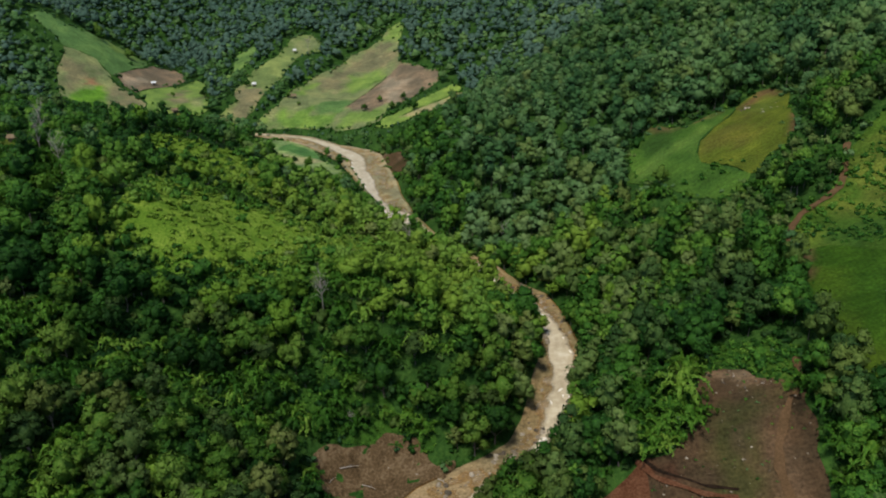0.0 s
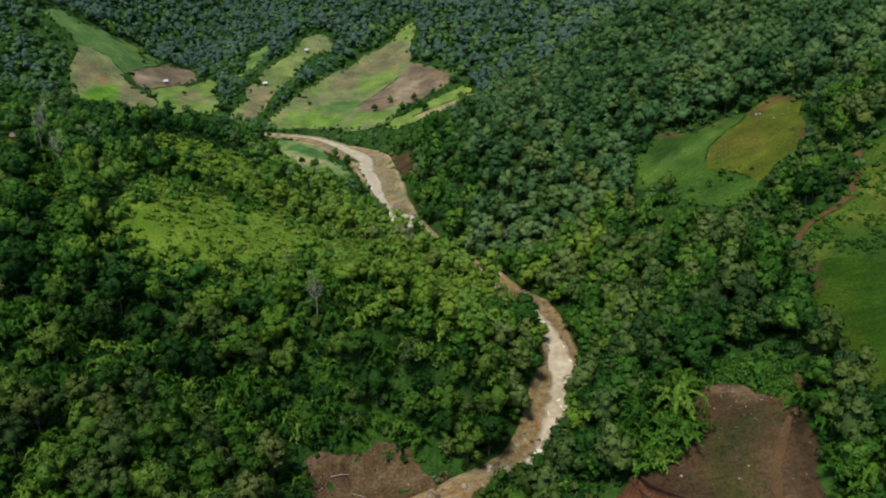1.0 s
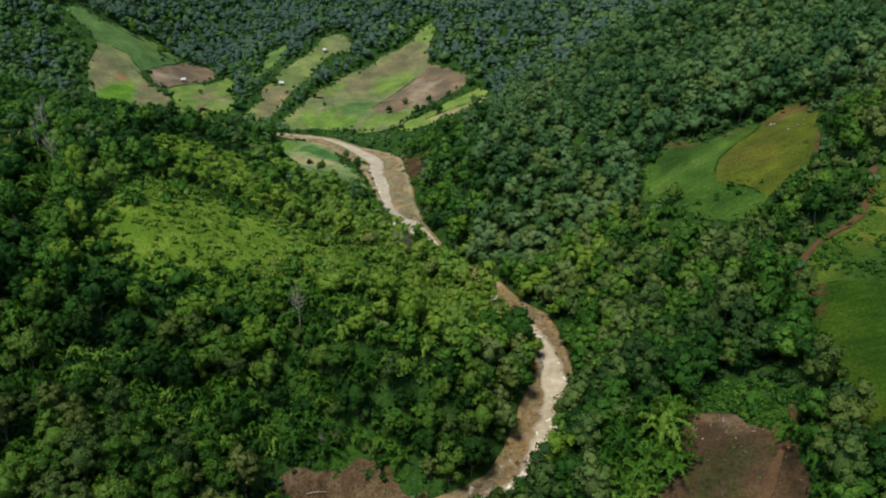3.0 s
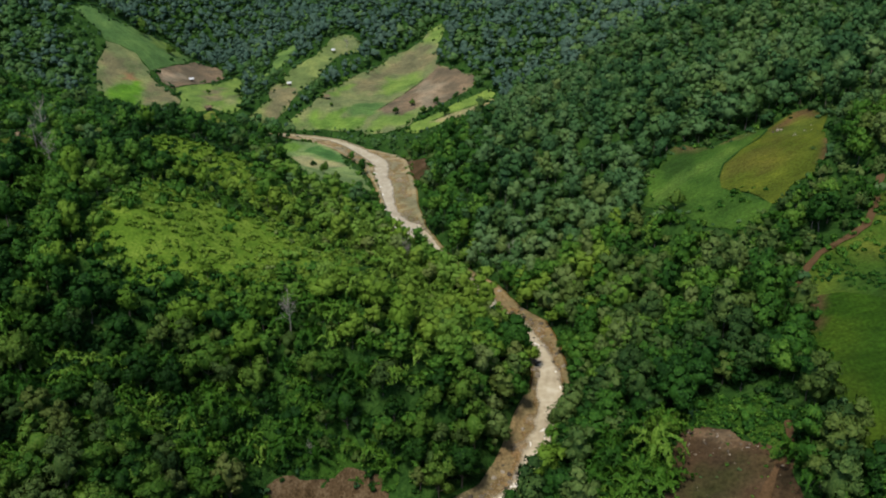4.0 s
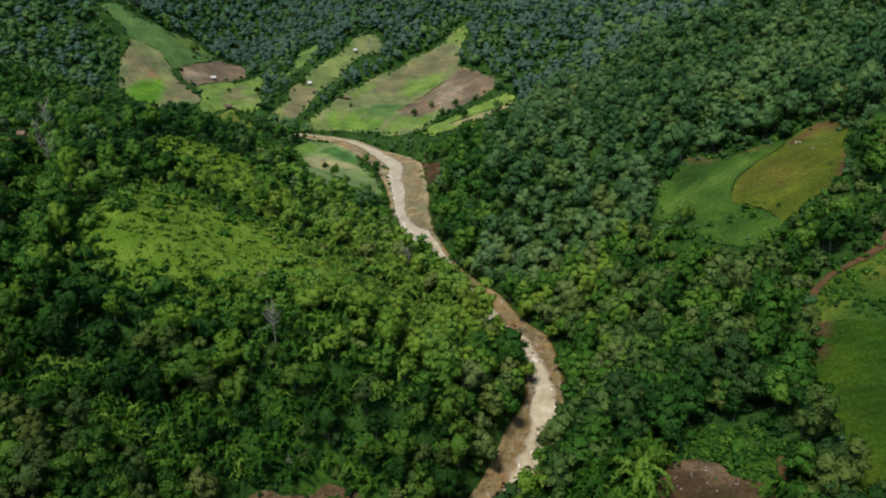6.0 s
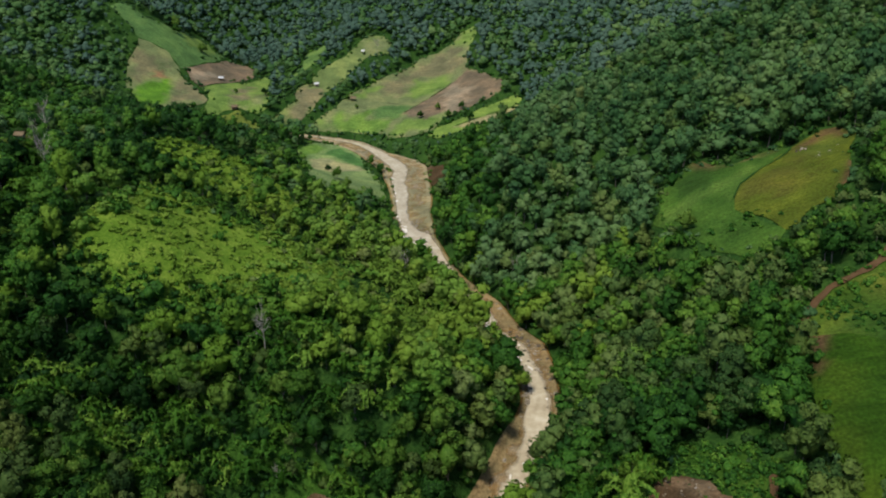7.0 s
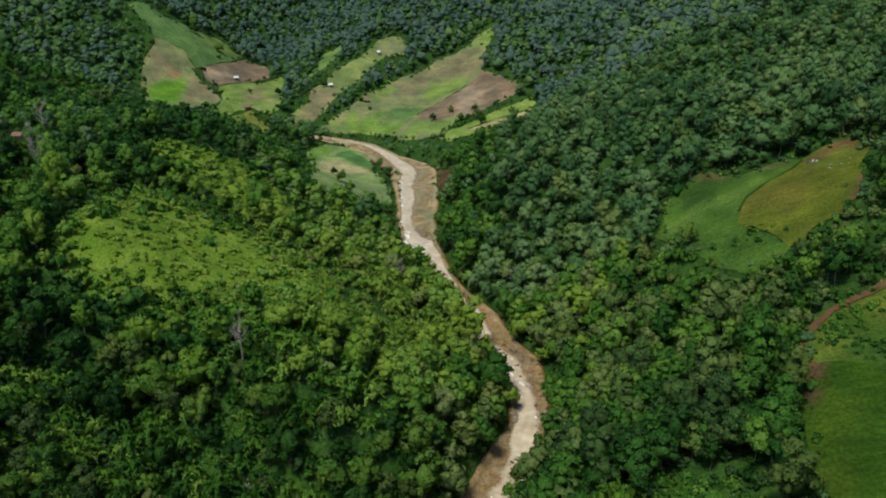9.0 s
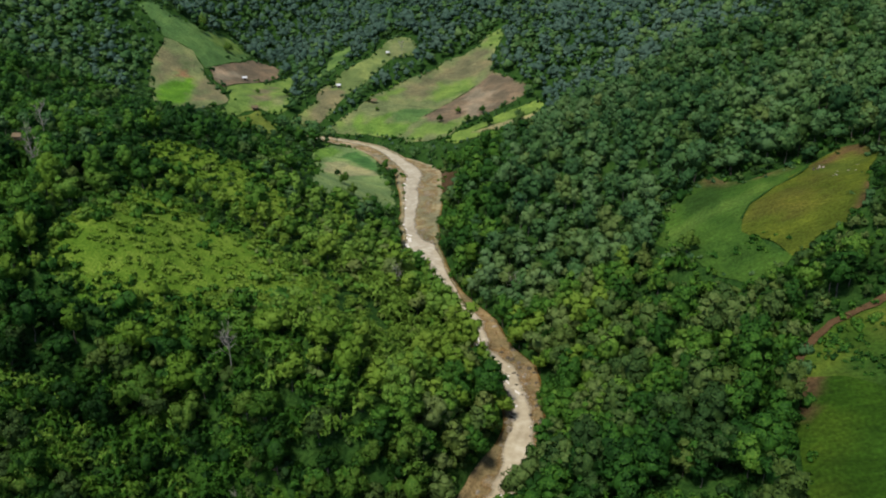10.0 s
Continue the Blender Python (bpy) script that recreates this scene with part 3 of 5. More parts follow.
laid("crop_field", BIG_CROP, "bright green even crop field", (0.021, 0.054, 0.004), 0.55, zones=[([(112, 176), (116, 215), (122, 215), (122, 180)], (0.031, 0.060, 0.005), 9), ([(119, 233), (122, 231), (120, 226), (115, 219), (113, 218), (114, 226)], (0.070, 0.046, 0.020), 4), ([(124, 200), (150, 215), (170, 200), (140, 185)], (0.016, 0.046, 0.004), 14)])
laid("clearing", CLEARING, "bare brown cleared slope strewn with stones", (0.046, 0.031, 0.016), rough=0.4, cell=1.0, zones=[([(76, 182), (88, 180), (88, 160), (80, 145), (68, 150), (72, 168)], (0.036, 0.036, 0.012), 9), ([(78, 193), (90, 191), (92, 184), (82, 186)], (0.125, 0.090, 0.052), 4), ([(84, 172), (93, 172), (93, 150), (86, 140), (82, 152)], (0.064, 0.044, 0.024), 6), ([(94, 174), (99, 174), (97, 162), (93, 164)], (0.018, 0.014, 0.007), 3), ([(54, 168), (62, 168), (66, 160), (58, 160)], (0.052, 0.026, 0.014), 4)])
laid("meadow", CLEARING_GRASS, "lush grass at the head of the clearing", grass_green, 0.4, wobble=3.0)
laid("clearing", RED_EARTH, "raw red earth cut at the foot of the clearing", red_soil, 0.7)
laid("river_bank", BARE_BANK, "bare brown eroded stream bank", bank_soil, wobble=2.5, rough=0.8)
GRASSY_BANK = [(-50, 205), (-44, 218), (-34, 225), (-24, 220), (-14, 212), (-2, 208), (-3, 204), (-16, 208), (-33, 206)]
laid("meadow", GRASSY_BANK, "lush grass above the bare stream bank", (0.024, 0.066, 0.008), 0.4)
laid("river_bank", FAR_BANK, "reddish bare earth bank above the stream", soil, rough=0.4)
laid("meadow", LOW_SLOPE, "green brushy hillside below the open slope", grass_shade, 0.3)
laid("meadow", SHRUB_SLOPE, "light green brushy hillside under the ridge", grass_lush, 0.3)
laid("meadow", BRIGHT_SLOPE, "bright green grassy hillside with low shrubs", grass_lush, wobble=4.0)
laid("footpath", [(101, 187), (100, 182), (97, 178), (94, 174), (91, 169), (88, 164), (86, 158), (86, 150), (88, 140)], "trodden reddish footpath down the clearing", dirt, 0.75, 0.6, 0.8, True, 1.0)
laid("ridge", [(53, 169), (56, 164), (62, 160), (67, 157), (74, 154)], "low orange-red earth ridge above the cut", red_soil, 1.0, 0.5, 0.6, True, 0.7)
laid("rut", [(54, 170), (57, 166), (63, 162), (68, 159), (75, 156)], "dark washed-out rut behind the earth ridge", (0.016, 0.010, 0.006), 0.75, 0.5, 0.5, True, 0.3)
laid("field", WEST_PATCH, "small olive garden plot on the ridge", grass_olive)
for line in ([(144, 360), (138, 352), (130, 346), (121, 338), (117, 329)], [(-70, 620), (-63, 635), (-51, 656), (-40, 671)], [(-267, 660), (-257, 697), (-259, 730)], [(-296, 665), (-284, 667), (-271, 657), (-262, 645), (-247, 636)], [(-25, 582), (-6, 591), (20, 601)]):
    laid("ditch", line, "dark overgrown ditch between two fields", undergrowth, 0.8, 0.6, 0.8, True, 0.34)
laid("track", TRACK, "narrow red dirt track along the field", dirt, 0.75, 0.8, 0.7, True, 1.25)
laid("sandbar", SANDBAR, "small grassy sandbar beside the stream", pale_green, 1.1, 1.0)
OPEN = [UPPER_CROP, TAN_SLOPE, HUT_PLOUGH, HUT_MEADOW, LOW_MEADOW, STRIP, SMALL_STRIP, MAIN_SLOPE, TERRACE, RIVER_FLAT, RIGHT_GREEN, RIGHT_OLIVE, BIG_FIELD, CLEARING, CLEARING_GRASS, RED_EARTH, BARE_BANK, BRIGHT_SLOPE, FAR_BANK, WEST_PATCH]


# ---- plants ----
ICO = np.array([(a, b * 1.618, 0) for a in (-1, 1) for b in (-1, 1)] + [(0, a, b * 1.618) for a in (-1, 1) for b in (-1, 1)] + [(b * 1.618, 0, a) for a in (-1, 1) for b in (-1, 1)]) / 1.902
ICO_FACES = np.array([(i, j, k) for i in range(12) for j in range(12) for k in range(12) if i < j and i < k and j != k
                      and max(np.linalg.norm(ICO[i] - ICO[j]), np.linalg.norm(ICO[j] - ICO[k]), np.linalg.norm(ICO[i] - ICO[k])) < 1.1
                      and np.dot(np.cross(ICO[j] - ICO[i], ICO[k] - ICO[i]), ICO[i]) > 0])
ICO_FACES = np.unique(np.array([np.roll(f, -int(np.argmin(f))) for f in ICO_FACES]), axis=0)


def finer(points, faces):
    """Each face of a ball cut into four."""
    pts, middle, out = [tuple(p) for p in points], {}, []

    def mid(a, b):
        key = (min(a, b), max(a, b))
        if key not in middle:
            v = (np.array(pts[a]) + np.array(pts[b])) / 2
            pts.append(tuple(v / np.linalg.norm(v)))
            middle[key] = len(pts) - 1
        return middle[key]

    for a, b, c in faces:
        ab, bc, ca = mid(a, b), mid(b, c), mid(c, a)
        out += [(a, ab, ca), (b, bc, ab), (c, ca, bc), (ab, bc, ca)]
    return np.array(pts), np.array(out)


BALL, BALL_FACES = finer(ICO, ICO_FACES)


class Plant:
    """Corners and four-cornered faces of one plant, in leaf sprays (0), wood (1) and leaf masses (2)."""

    def __init__(self, seed):
        self.rng, self.p, self.f, self.w, self.n = np.random.default_rng(seed), [], [], [], []

    def add(self, pts, faces, kind, normals=None):
        base = sum(len(q) for q in self.p)
        faces = np.asarray(faces)
        if faces.shape[1] == 4:
            faces = np.concatenate([faces[:, [0, 1, 2]], faces[:, [0, 2, 3]]])
        pts = np.asarray(pts, float)
        if normals is None:
            normals = np.zeros_like(pts)
            flat = np.cross(pts[faces[:, 1]] - pts[faces[:, 0]], pts[faces[:, 2]] - pts[faces[:, 0]])
            for k in range(3):
                np.add.at(normals, faces[:, k], flat)
        self.n.append(normals / (np.linalg.norm(normals, axis=1)[:, None] + 1e-9))
        self.p.append(pts)
        self.f.append(faces + base)
        self.w.append(np.full(len(faces), kind))

    def sprays(self, at, out, length, width, droop=0.0, face=None, light=False):
        """Folded leaf sprays at the places given, lying across the outward ways."""
        r = self.rng
        n = len(at)
        side = np.cross(out, r.normal(size=(n, 3)))
        side /= np.linalg.norm(side, axis=1)[:, None] + 1e-9
        tip = np.cross(side, out)
        tip[:, 2] -= droop
        tip /= np.linalg.norm(tip, axis=1)[:, None] + 1e-9
        lg, wd = (length * r.uniform(0.6, 1.25, n))[:, None], (width * r.uniform(0.6, 1.25, n))[:, None]
        fold = out * wd * r.uniform(0.1, 0.45, n)[:, None]
        face = out if face is None else face
        if light:
            q = np.stack([at - tip * lg * 0.5 + side * wd * 0.5, at - tip * lg * 0.4 - side * wd * 0.6 - fold, at + tip * lg * 0.6 - fold * 0.5], 1)
            self.add(q.reshape(-1, 3), np.arange(3 * n).reshape(n, 3), 0, np.repeat(face, 3, axis=0))
            return
        q = np.stack([at - tip * lg * 0.5, at + side * wd * 0.5 - fold, at + tip * lg * 0.5 - fold * 0.6, at - side * wd * 0.5 - fold], 1)
        self.add(q.reshape(-1, 3), np.arange(4 * n).reshape(n, 4)[:, ::-1], 0, np.repeat(face, 4, axis=0))

    def lump(self, centre, radii, jag=0.12, crown=None):
        ball, faces = ICO, ICO_FACES
        pts = ball * np.asarray(radii) * (1 + jag * self.rng.normal(size=(len(ball), 1))) + centre
        self.add(pts, faces, 2, ball / np.asarray(radii) if crown is None else 0.6 * ball + 0.8 * (pts - crown[0]) / crown[1])

    def limb(self, points, radii, sides=5):
        pts, rings = np.asarray(points, float), []
        for k, (p, r) in enumerate(zip(pts, radii)):
            way = pts[min(k + 1, len(pts) - 1)] - pts[max(k - 1, 0)]
            way /= np.linalg.norm(way) + 1e-9
            a = np.cross(way, (0.3, 1, 0.1))
            a /= np.linalg.norm(a)
            b = np.cross(way, a)
            ang = np.arange(sides) * 2 * math.pi / sides
            rings.append(p + r * (np.cos(ang)[:, None] * a + np.sin(ang)[:, None] * b))
        n = len(pts)
        f = [(k * sides + s, k * sides + (s + 1) % sides, (k + 1) * sides + (s + 1) % sides, (k + 1) * sides + s) for k in range(n - 1) for s in range(sides)]
        self.add(np.concatenate(rings), f, 1)

    def done(self):
        return np.concatenate(self.p), np.concatenate(self.f), np.concatenate(self.w), np.concatenate(self.n)


def broadleaf(seed, tall, wide, lumps, sprays, length, limbs=0, sides=3, bare=0.8):
    """A forest tree: trunk, limbs, and a domed uneven crown of leafy clumps that carry small sprays."""
    t = Plant(seed)
    r = t.rng
    bottom = tall * r.uniform(0.12, 0.26)
    mid, deep = (bottom + tall) / 2, (tall - bottom) / 2
    skew = r.normal(size=2) * wide * 0.07
    lobes = r.uniform(0, 2 * math.pi, 3)
    cs, rs = [], []
    for k in range(lumps):
        up = -0.45 + 1.42 * (k + 0.5) / lumps + r.normal() * 0.13
        a = k * 2.4 + r.uniform(-1.3, 1.3)
        rad = wide * 0.74 / math.sqrt(lumps) * r.uniform(0.68, 1.32)
        lobe = 1 + 0.13 * math.sin(2 * a + lobes[0]) + 0.10 * math.sin(3 * a + lobes[1])
        ring = math.sqrt(max(0.0, 1 - min(abs(up), 0.98) ** 2.4)) * (wide * 0.5 * lobe - rad * 0.7) * r.uniform(0.82, 1.1)
        cs.append((ring * math.cos(a) + skew[0] * up, ring * math.sin(a) + skew[1] * up, mid + up * (deep - rad * 0.5) + r.normal() * 0.04 * tall))
        rs.append(rad)
    cs, rs = np.array(cs), np.array(rs)
    lean = r.normal(size=2) * 0.25
    if sides:
        t.limb([(0, 0, -1.2), (lean[0], lean[1], bottom * 1.2), (0, 0, tall * 0.75)], [tall * 0.020, tall * 0.014, tall * 0.005], sides)
    for c in cs[:limbs]:
        t.limb([(lean[0], lean[1], bottom), (c[0] * 0.6, c[1] * 0.6, c[2] - rs.mean() * 0.7), tuple(c)], [tall * 0.008, tall * 0.005, 0.03], 3)
    heart = np.array((0, 0, mid - 0.2 * deep))
    if lumps > 4:
        t.lump((0, 0, mid - 0.05 * deep), (wide * 0.30, wide * 0.30, deep * 0.62), 0.08)
    for c, q in zip(cs, rs):
        t.lump(c, np.array((q, q, q * 0.82)) * bare, 0.17, (heart, wide * 0.5))
    pick = r.choice(lumps, sprays, p=rs ** 2 / (rs ** 2).sum())
    out = r.normal(size=(sprays, 3))
    out[:, 2] = out[:, 2] * 0.8 + 0.45
    out[:, :2] += cs[pick][:, :2] / wide * 1.4
    out /= np.linalg.norm(out, axis=1)[:, None]
    at = cs[pick] + out * (rs[pick] * r.uniform(0.76, 1.16, sprays))[:, None] * (1, 1, 0.84)
    face = 0.75 * out + 0.6 * (at - heart) / (wide * 0.5) + 0.36 * r.normal(size=out.shape)
    t.sprays(at, out + 0.4 * r.normal(size=out.shape), length, length * 0.75, 0.35, face, True)
    return t.done()


def bamboo(seed, tall, culms, leaves, length):
    """A clump of arching culms, the upper half of each hung with small drooping leaves."""
    t = Plant(seed)
    r = t.rng
    lean = r.normal(size=2) * tall * 0.05
    for k in range(culms):
        a, reach, h = r.uniform(0, 2 * math.pi), tall * r.uniform(0.12, 0.52), tall * r.uniform(0.5, 1.08)
        c = np.array((math.cos(a), math.sin(a), 0.0))
        side = np.array((-math.sin(a), math.cos(a), 0.0))
        u = np.linspace(0, 1.15, 9)
        line = (0.4 + reach * u ** 2.2)[:, None] * c + np.stack([lean[0] * u, lean[1] * u, h * (u - 0.34 * u ** 5) - 0.5], 1)
        t.limb(line[[0, 3, 6]], (0.06, 0.045, 0.02), 3)
        if k % 2 == 0:
            wide = length * r.uniform(0.30, 0.46) * np.array((0.2, 0.7, 1.0, 0.9, 0.55, 0.06))
            mid, drop = line[3:], np.array((0, 0, -0.5))
            rows = np.concatenate([mid, mid + wide[:, None] * (side + drop), mid + wide[:, None] * (-side + drop)])
            f = [q for j in range(5) for q in ((j, j + 1, 7 + j, 6 + j), (j, 12 + j, 13 + j, j + 1))]
            t.add(rows, f, 0, np.concatenate([np.tile(c * 0.4 + (0, 0, 0.9), (6, 1)), np.tile(c * 0.3 + side * 0.6 + (0, 0, 0.6), (6, 1)), np.tile(c * 0.3 - side * 0.6 + (0, 0, 0.6), (6, 1))]))
        s = 0.34 + 0.80 * r.uniform(0, 1, leaves) ** 0.8
        thick = length * 0.50 * np.sin(np.clip((s - 0.3) / 0.88, 0, 1) * math.pi) ** 0.6
        at = np.stack([np.interp(s, u, line[:, q]) for q in range(3)], 1) + (thick * r.normal(size=leaves))[:, None] * side * 0.55 + np.abs(thick * r.normal(size=leaves))[:, None] * (0, 0, -0.5)
        out = c * 0.5 + r.normal(size=(leaves, 3)) * 0.35 + (0, 0, 0.9)
        out /= np.linalg.norm(out, axis=1)[:, None]
        face = c * 0.55 + (0, 0, 0.85) + (at - line[6]) * (0.25, 0.25, 0.1) + 0.22 * r.normal(size=(leaves, 3))
        t.sprays(at, out, length, length * 0.45, 0.9, face, True)
    t.lump((0, 0, tall * 0.30), (tall * 0.13, tall * 0.13, tall * 0.30), 0.2)
    return t.done()


def shrub(seed, tall, sprays, length):
    t = Plant(seed)
    r = t.rng
    for _ in range(2):
        t.lump((*r.normal(size=2) * tall * 0.3, tall * 0.35), (tall * 0.3, tall * 0.3, tall * 0.3), 0.25)
    out = r.normal(size=(sprays, 3))
    out[:, 2] = np.abs(out[:, 2]) + 0.2
    out /= np.linalg.norm(out, axis=1)[:, None]
    t.sprays(out * tall * 0.62 * r.uniform(0.7, 1.1, (sprays, 1)) + (0, 0, tall * 0.25), out + 0.5 * r.normal(size=out.shape), length, length * 0.6, 0.2)
    return t.done()


def planted(name, label, category, kinds, spots, mats, seed):
    """One mass of many plants: kinds are plants, spots rows of x, y, size, kind, tint."""
    r = np.random.default_rng(seed)
    P, F, N, T, M, base = [], [], [], [], [], 0
    spots = np.asarray(spots, float)
    if not len(spots):
        return None
    z = height(spots[:, 0], spots[:, 1])
    for (x, y, s, k, tint, hue), h in zip(spots, z):
        p, f, w, nrm = kinds[int(k)]
        a = r.uniform(0, 2 * math.pi)
        c, d = math.cos(a) * s, math.sin(a) * s
        q = np.empty_like(p)
        q[:, 0], q[:, 1], q[:, 2] = p[:, 0] * c - p[:, 1] * d + x, p[:, 0] * d + p[:, 1] * c + y, p[:, 2] * s * r.uniform(0.85, 1.15) + h
        turned = np.empty_like(nrm)
        turned[:, 0], turned[:, 1], turned[:, 2] = (nrm[:, 0] * c - nrm[:, 1] * d) / s, (nrm[:, 0] * d + nrm[:, 1] * c) / s, nrm[:, 2]
        P.append(q), F.append(f + base), N.append(turned), T.append(np.full(len(f), tint)), M.append(np.where(w == 1, 1, 2 * int(hue)))
        base += len(p)
    ob = new(name, mesh_of(name, np.concatenate(P), np.concatenate(F), mats, True, np.concatenate(M), np.concatenate(T), np.concatenate(N)))
    return tagged(ob, label, category, kind="stuff")


def single(name, label, category, plant, mats, parts, seed_spot):
    """One plant as a thing of its own, with its wood and its leaves as parts."""
    p, f, w, nrm = plant
    top = new(name)
    tagged(top, label, category, name.replace("_", " ") + "s on the near slopes")
    for kind, mat, part_name in ((1, mats[1], parts[1]), (0, mats[0], parts[0])):
        own = f[w % 2 == kind]
        used, own2 = np.unique(own, return_inverse=True)
        ob = new(part_name, mesh_of(part_name, p[used], own2.reshape(own.shape), [mat], True, normals=nrm[used]))
        ob.parent = top
    return top


def spots_in(x0, x1, y0, y1, gap, seed):
    """Uneven lattice of growing places in view of the valley, off the fields and the stream."""
    r = np.random.default_rng(seed)
    X, Y = np.meshgrid(np.arange(x0, x1, gap), np.arange(y0, y1, gap * 0.9), indexing="ij")
    X, Y = X.ravel() + r.uniform(-0.45, 0.45, X.size) * gap, Y.ravel() + r.uniform(-0.45, 0.45, Y.size) * gap
    ok = (X > np.minimum(2 - 0.58 * (Y + 2), 66 - 0.93 * (Y - 49)) - 25) & (X < np.maximum(2 + 0.58 * (Y + 2), 66 + 0.33 * (Y - 49)) + 25)
    X, Y = X[ok], Y[ok]
    ok = beyond_bank(X, Y) > np.where(X > np.interp(Y, COURSE[:, 1][3:], COURSE[:, 0][3:]), 1.0, 2.0)
    for ring in OPEN:
        ok &= inside_by(X, Y, ring) < -1.8
    return X[ok], Y[ok]


FORMS = [(14, 9.5, 10), (12, 8.5, 9), (16, 10, 11), (11, 8, 9), (15, 7.5, 10), (11, 10, 10), (17, 8.5, 11), (13, 11, 11)]
ONE_TREES = [broadleaf(100 + k, h, w, n + 9, 960, 0.72, 4, 5, 0.72) for k, (h, w, n) in enumerate(FORMS)]
NEAR_TREES = [broadleaf(150 + k, h, w, n + 5, 480, 0.88, bare=0.76) for k, (h, w, n) in enumerate(FORMS)]
MID_TREES = [broadleaf(200 + k, h, w, n, 180, 1.05, bare=0.66) for k, (h, w, n) in enumerate(FORMS)]
FAR_TREES = [broadleaf(300 + k, h * 0.72, w * 0.74, 4, 24, 1.5, 0, 0, 0.78) for k, (h, w, n) in enumerate(FORMS)]
NEAR_BAMBOO = [bamboo(400 + k, *q) for k, q in enumerate([(10, 22, 30, 1.25), (8, 20, 28, 1.1), (11, 24, 30, 1.3), (9, 20, 28, 1.2)])]
SHRUBS = [shrub(440 + k, *q) for k, q in enumerate([(2.2, 16, 1.3), (1.6, 13, 1.1), (3.0, 18, 1.5)])]

r = np.random.default_rng(7)


def rows_of(X, Y, kinds, low, high, seed):
    q = np.random.default_rng(seed)
    # Tint also paints light by place: near and outer slopes darkened, the crest brightened.
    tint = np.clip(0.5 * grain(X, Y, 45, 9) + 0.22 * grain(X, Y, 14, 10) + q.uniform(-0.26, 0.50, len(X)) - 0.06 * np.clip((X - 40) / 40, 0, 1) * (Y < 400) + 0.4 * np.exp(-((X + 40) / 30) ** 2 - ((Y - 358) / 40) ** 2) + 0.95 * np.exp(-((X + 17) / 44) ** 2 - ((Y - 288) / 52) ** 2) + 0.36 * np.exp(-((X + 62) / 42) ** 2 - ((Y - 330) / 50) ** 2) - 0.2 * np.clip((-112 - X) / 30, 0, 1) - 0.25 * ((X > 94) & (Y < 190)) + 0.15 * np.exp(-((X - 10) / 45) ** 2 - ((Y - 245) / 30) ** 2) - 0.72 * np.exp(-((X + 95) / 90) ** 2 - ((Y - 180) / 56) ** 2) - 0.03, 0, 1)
    # The crest, where lighter leaf colours carry part of a painted sun patch.
    lush = np.exp(-((X + 17) / 44) ** 2 - ((Y - 290) / 46) ** 2)
    # The share of the second leaf colour, hazy on the far hills, grows with distance.
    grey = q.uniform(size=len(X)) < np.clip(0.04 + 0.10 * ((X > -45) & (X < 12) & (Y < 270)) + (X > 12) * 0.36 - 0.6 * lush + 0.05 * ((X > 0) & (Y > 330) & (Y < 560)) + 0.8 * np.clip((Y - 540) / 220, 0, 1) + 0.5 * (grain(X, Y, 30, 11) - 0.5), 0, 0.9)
    gold = q.uniform(size=len(X)) < 0.06 + 0.4 * lush + 0.18 * np.clip(grain(X, Y, 22, 13) - 0.55, 0, 1)
    return np.stack([X, Y, q.uniform(low, high, len(X)) * np.where(q.uniform(size=len(X)) < 0.12, 1.2, 1.0), q.integers(0, kinds, len(X)), tint, np.where(gold, 2, grey)], 1)


def brightened(rows, seed):
    """Light green leaf colour over the crest above the bend, partly painted sunlight."""
    lush = np.exp(-((rows[:, 0] + 20) / 60) ** 2 - ((rows[:, 1] - 284) / 56) ** 2)
    fringe = 0.75 * np.clip(1 + (inside_by(rows[:, 0], rows[:, 1], BRIGHT_SLOPE) + 8) / 20, 0, 1) * (rows[:, 0] > -119)
    rows[np.random.default_rng(seed).uniform(size=len(rows)) < np.maximum(lush, fringe), 5] = 3
    return rows


# Near slopes, up to y = 330 m.
DEAD = [(-39, 233, 18), (-29, 209, 8), (-150, 300, 19), (33, 345, 14), (-172, 335, 18), (-14, 330, 13), (-112, 715, 13), (-166, 318, 16)]
X, Y = spots_in(-190, 230, 118, 330, 5.7, 11)
brush = (grain(X, Y, 38, 12) * 0.6 + r.uniform(0, 0.5, len(X)) + 0.27 * (X < 5) * (Y > 190) + 0.42 * np.exp(-((X + 18) / 30) ** 2 - ((Y - 282) / 40) ** 2) + 0.55 * ((X > 52) & (X < 76) & (Y < 196)) + 0.1 * ((X > 100) & (Y < 178))) > 0.80
front = Y < 226
TX, TY, TF = X[~brush], Y[~brush], front[~brush]
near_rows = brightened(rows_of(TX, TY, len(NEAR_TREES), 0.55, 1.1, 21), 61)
low = (TX > -118) & (TX < -10) & (TY > 226) & (TY < 330) & (inside_by(TX, TY, BRIGHT_SLOPE) > -15)
near_rows[low, 2] *= 0.45
near_rows[low, 4] = np.clip(near_rows[low, 4] + 0.35, 0, 1)
# Trees in front of these fields are shrunk to fit the camera's view.
rim = np.max([inside_by(TX, TY + up, ring) for ring in (RIGHT_GREEN, RIGHT_OLIVE, BIG_FIELD, CLEARING_GRASS) for up in (6, 12, 18)], 0) > -2
near_rows[rim, 2] *= 0.42
near_rows[(TX > 78) & (TX < 108) & (TY > 290) & (TY < 333), 2] *= 0.6
for dx, dy, _ in DEAD:
    near_rows[np.hypot(TX - dx, (TY - dy + 4) * 0.7) < 6, 2] *= 0.5
near_rows[(TX > -46) & (TX < 6) & (TY > 168) & (TY < 193), 2] *= 0.4
near_rows[line_by(TX, TY, TRACK, 9.0) > 0, 2] *= 0.42
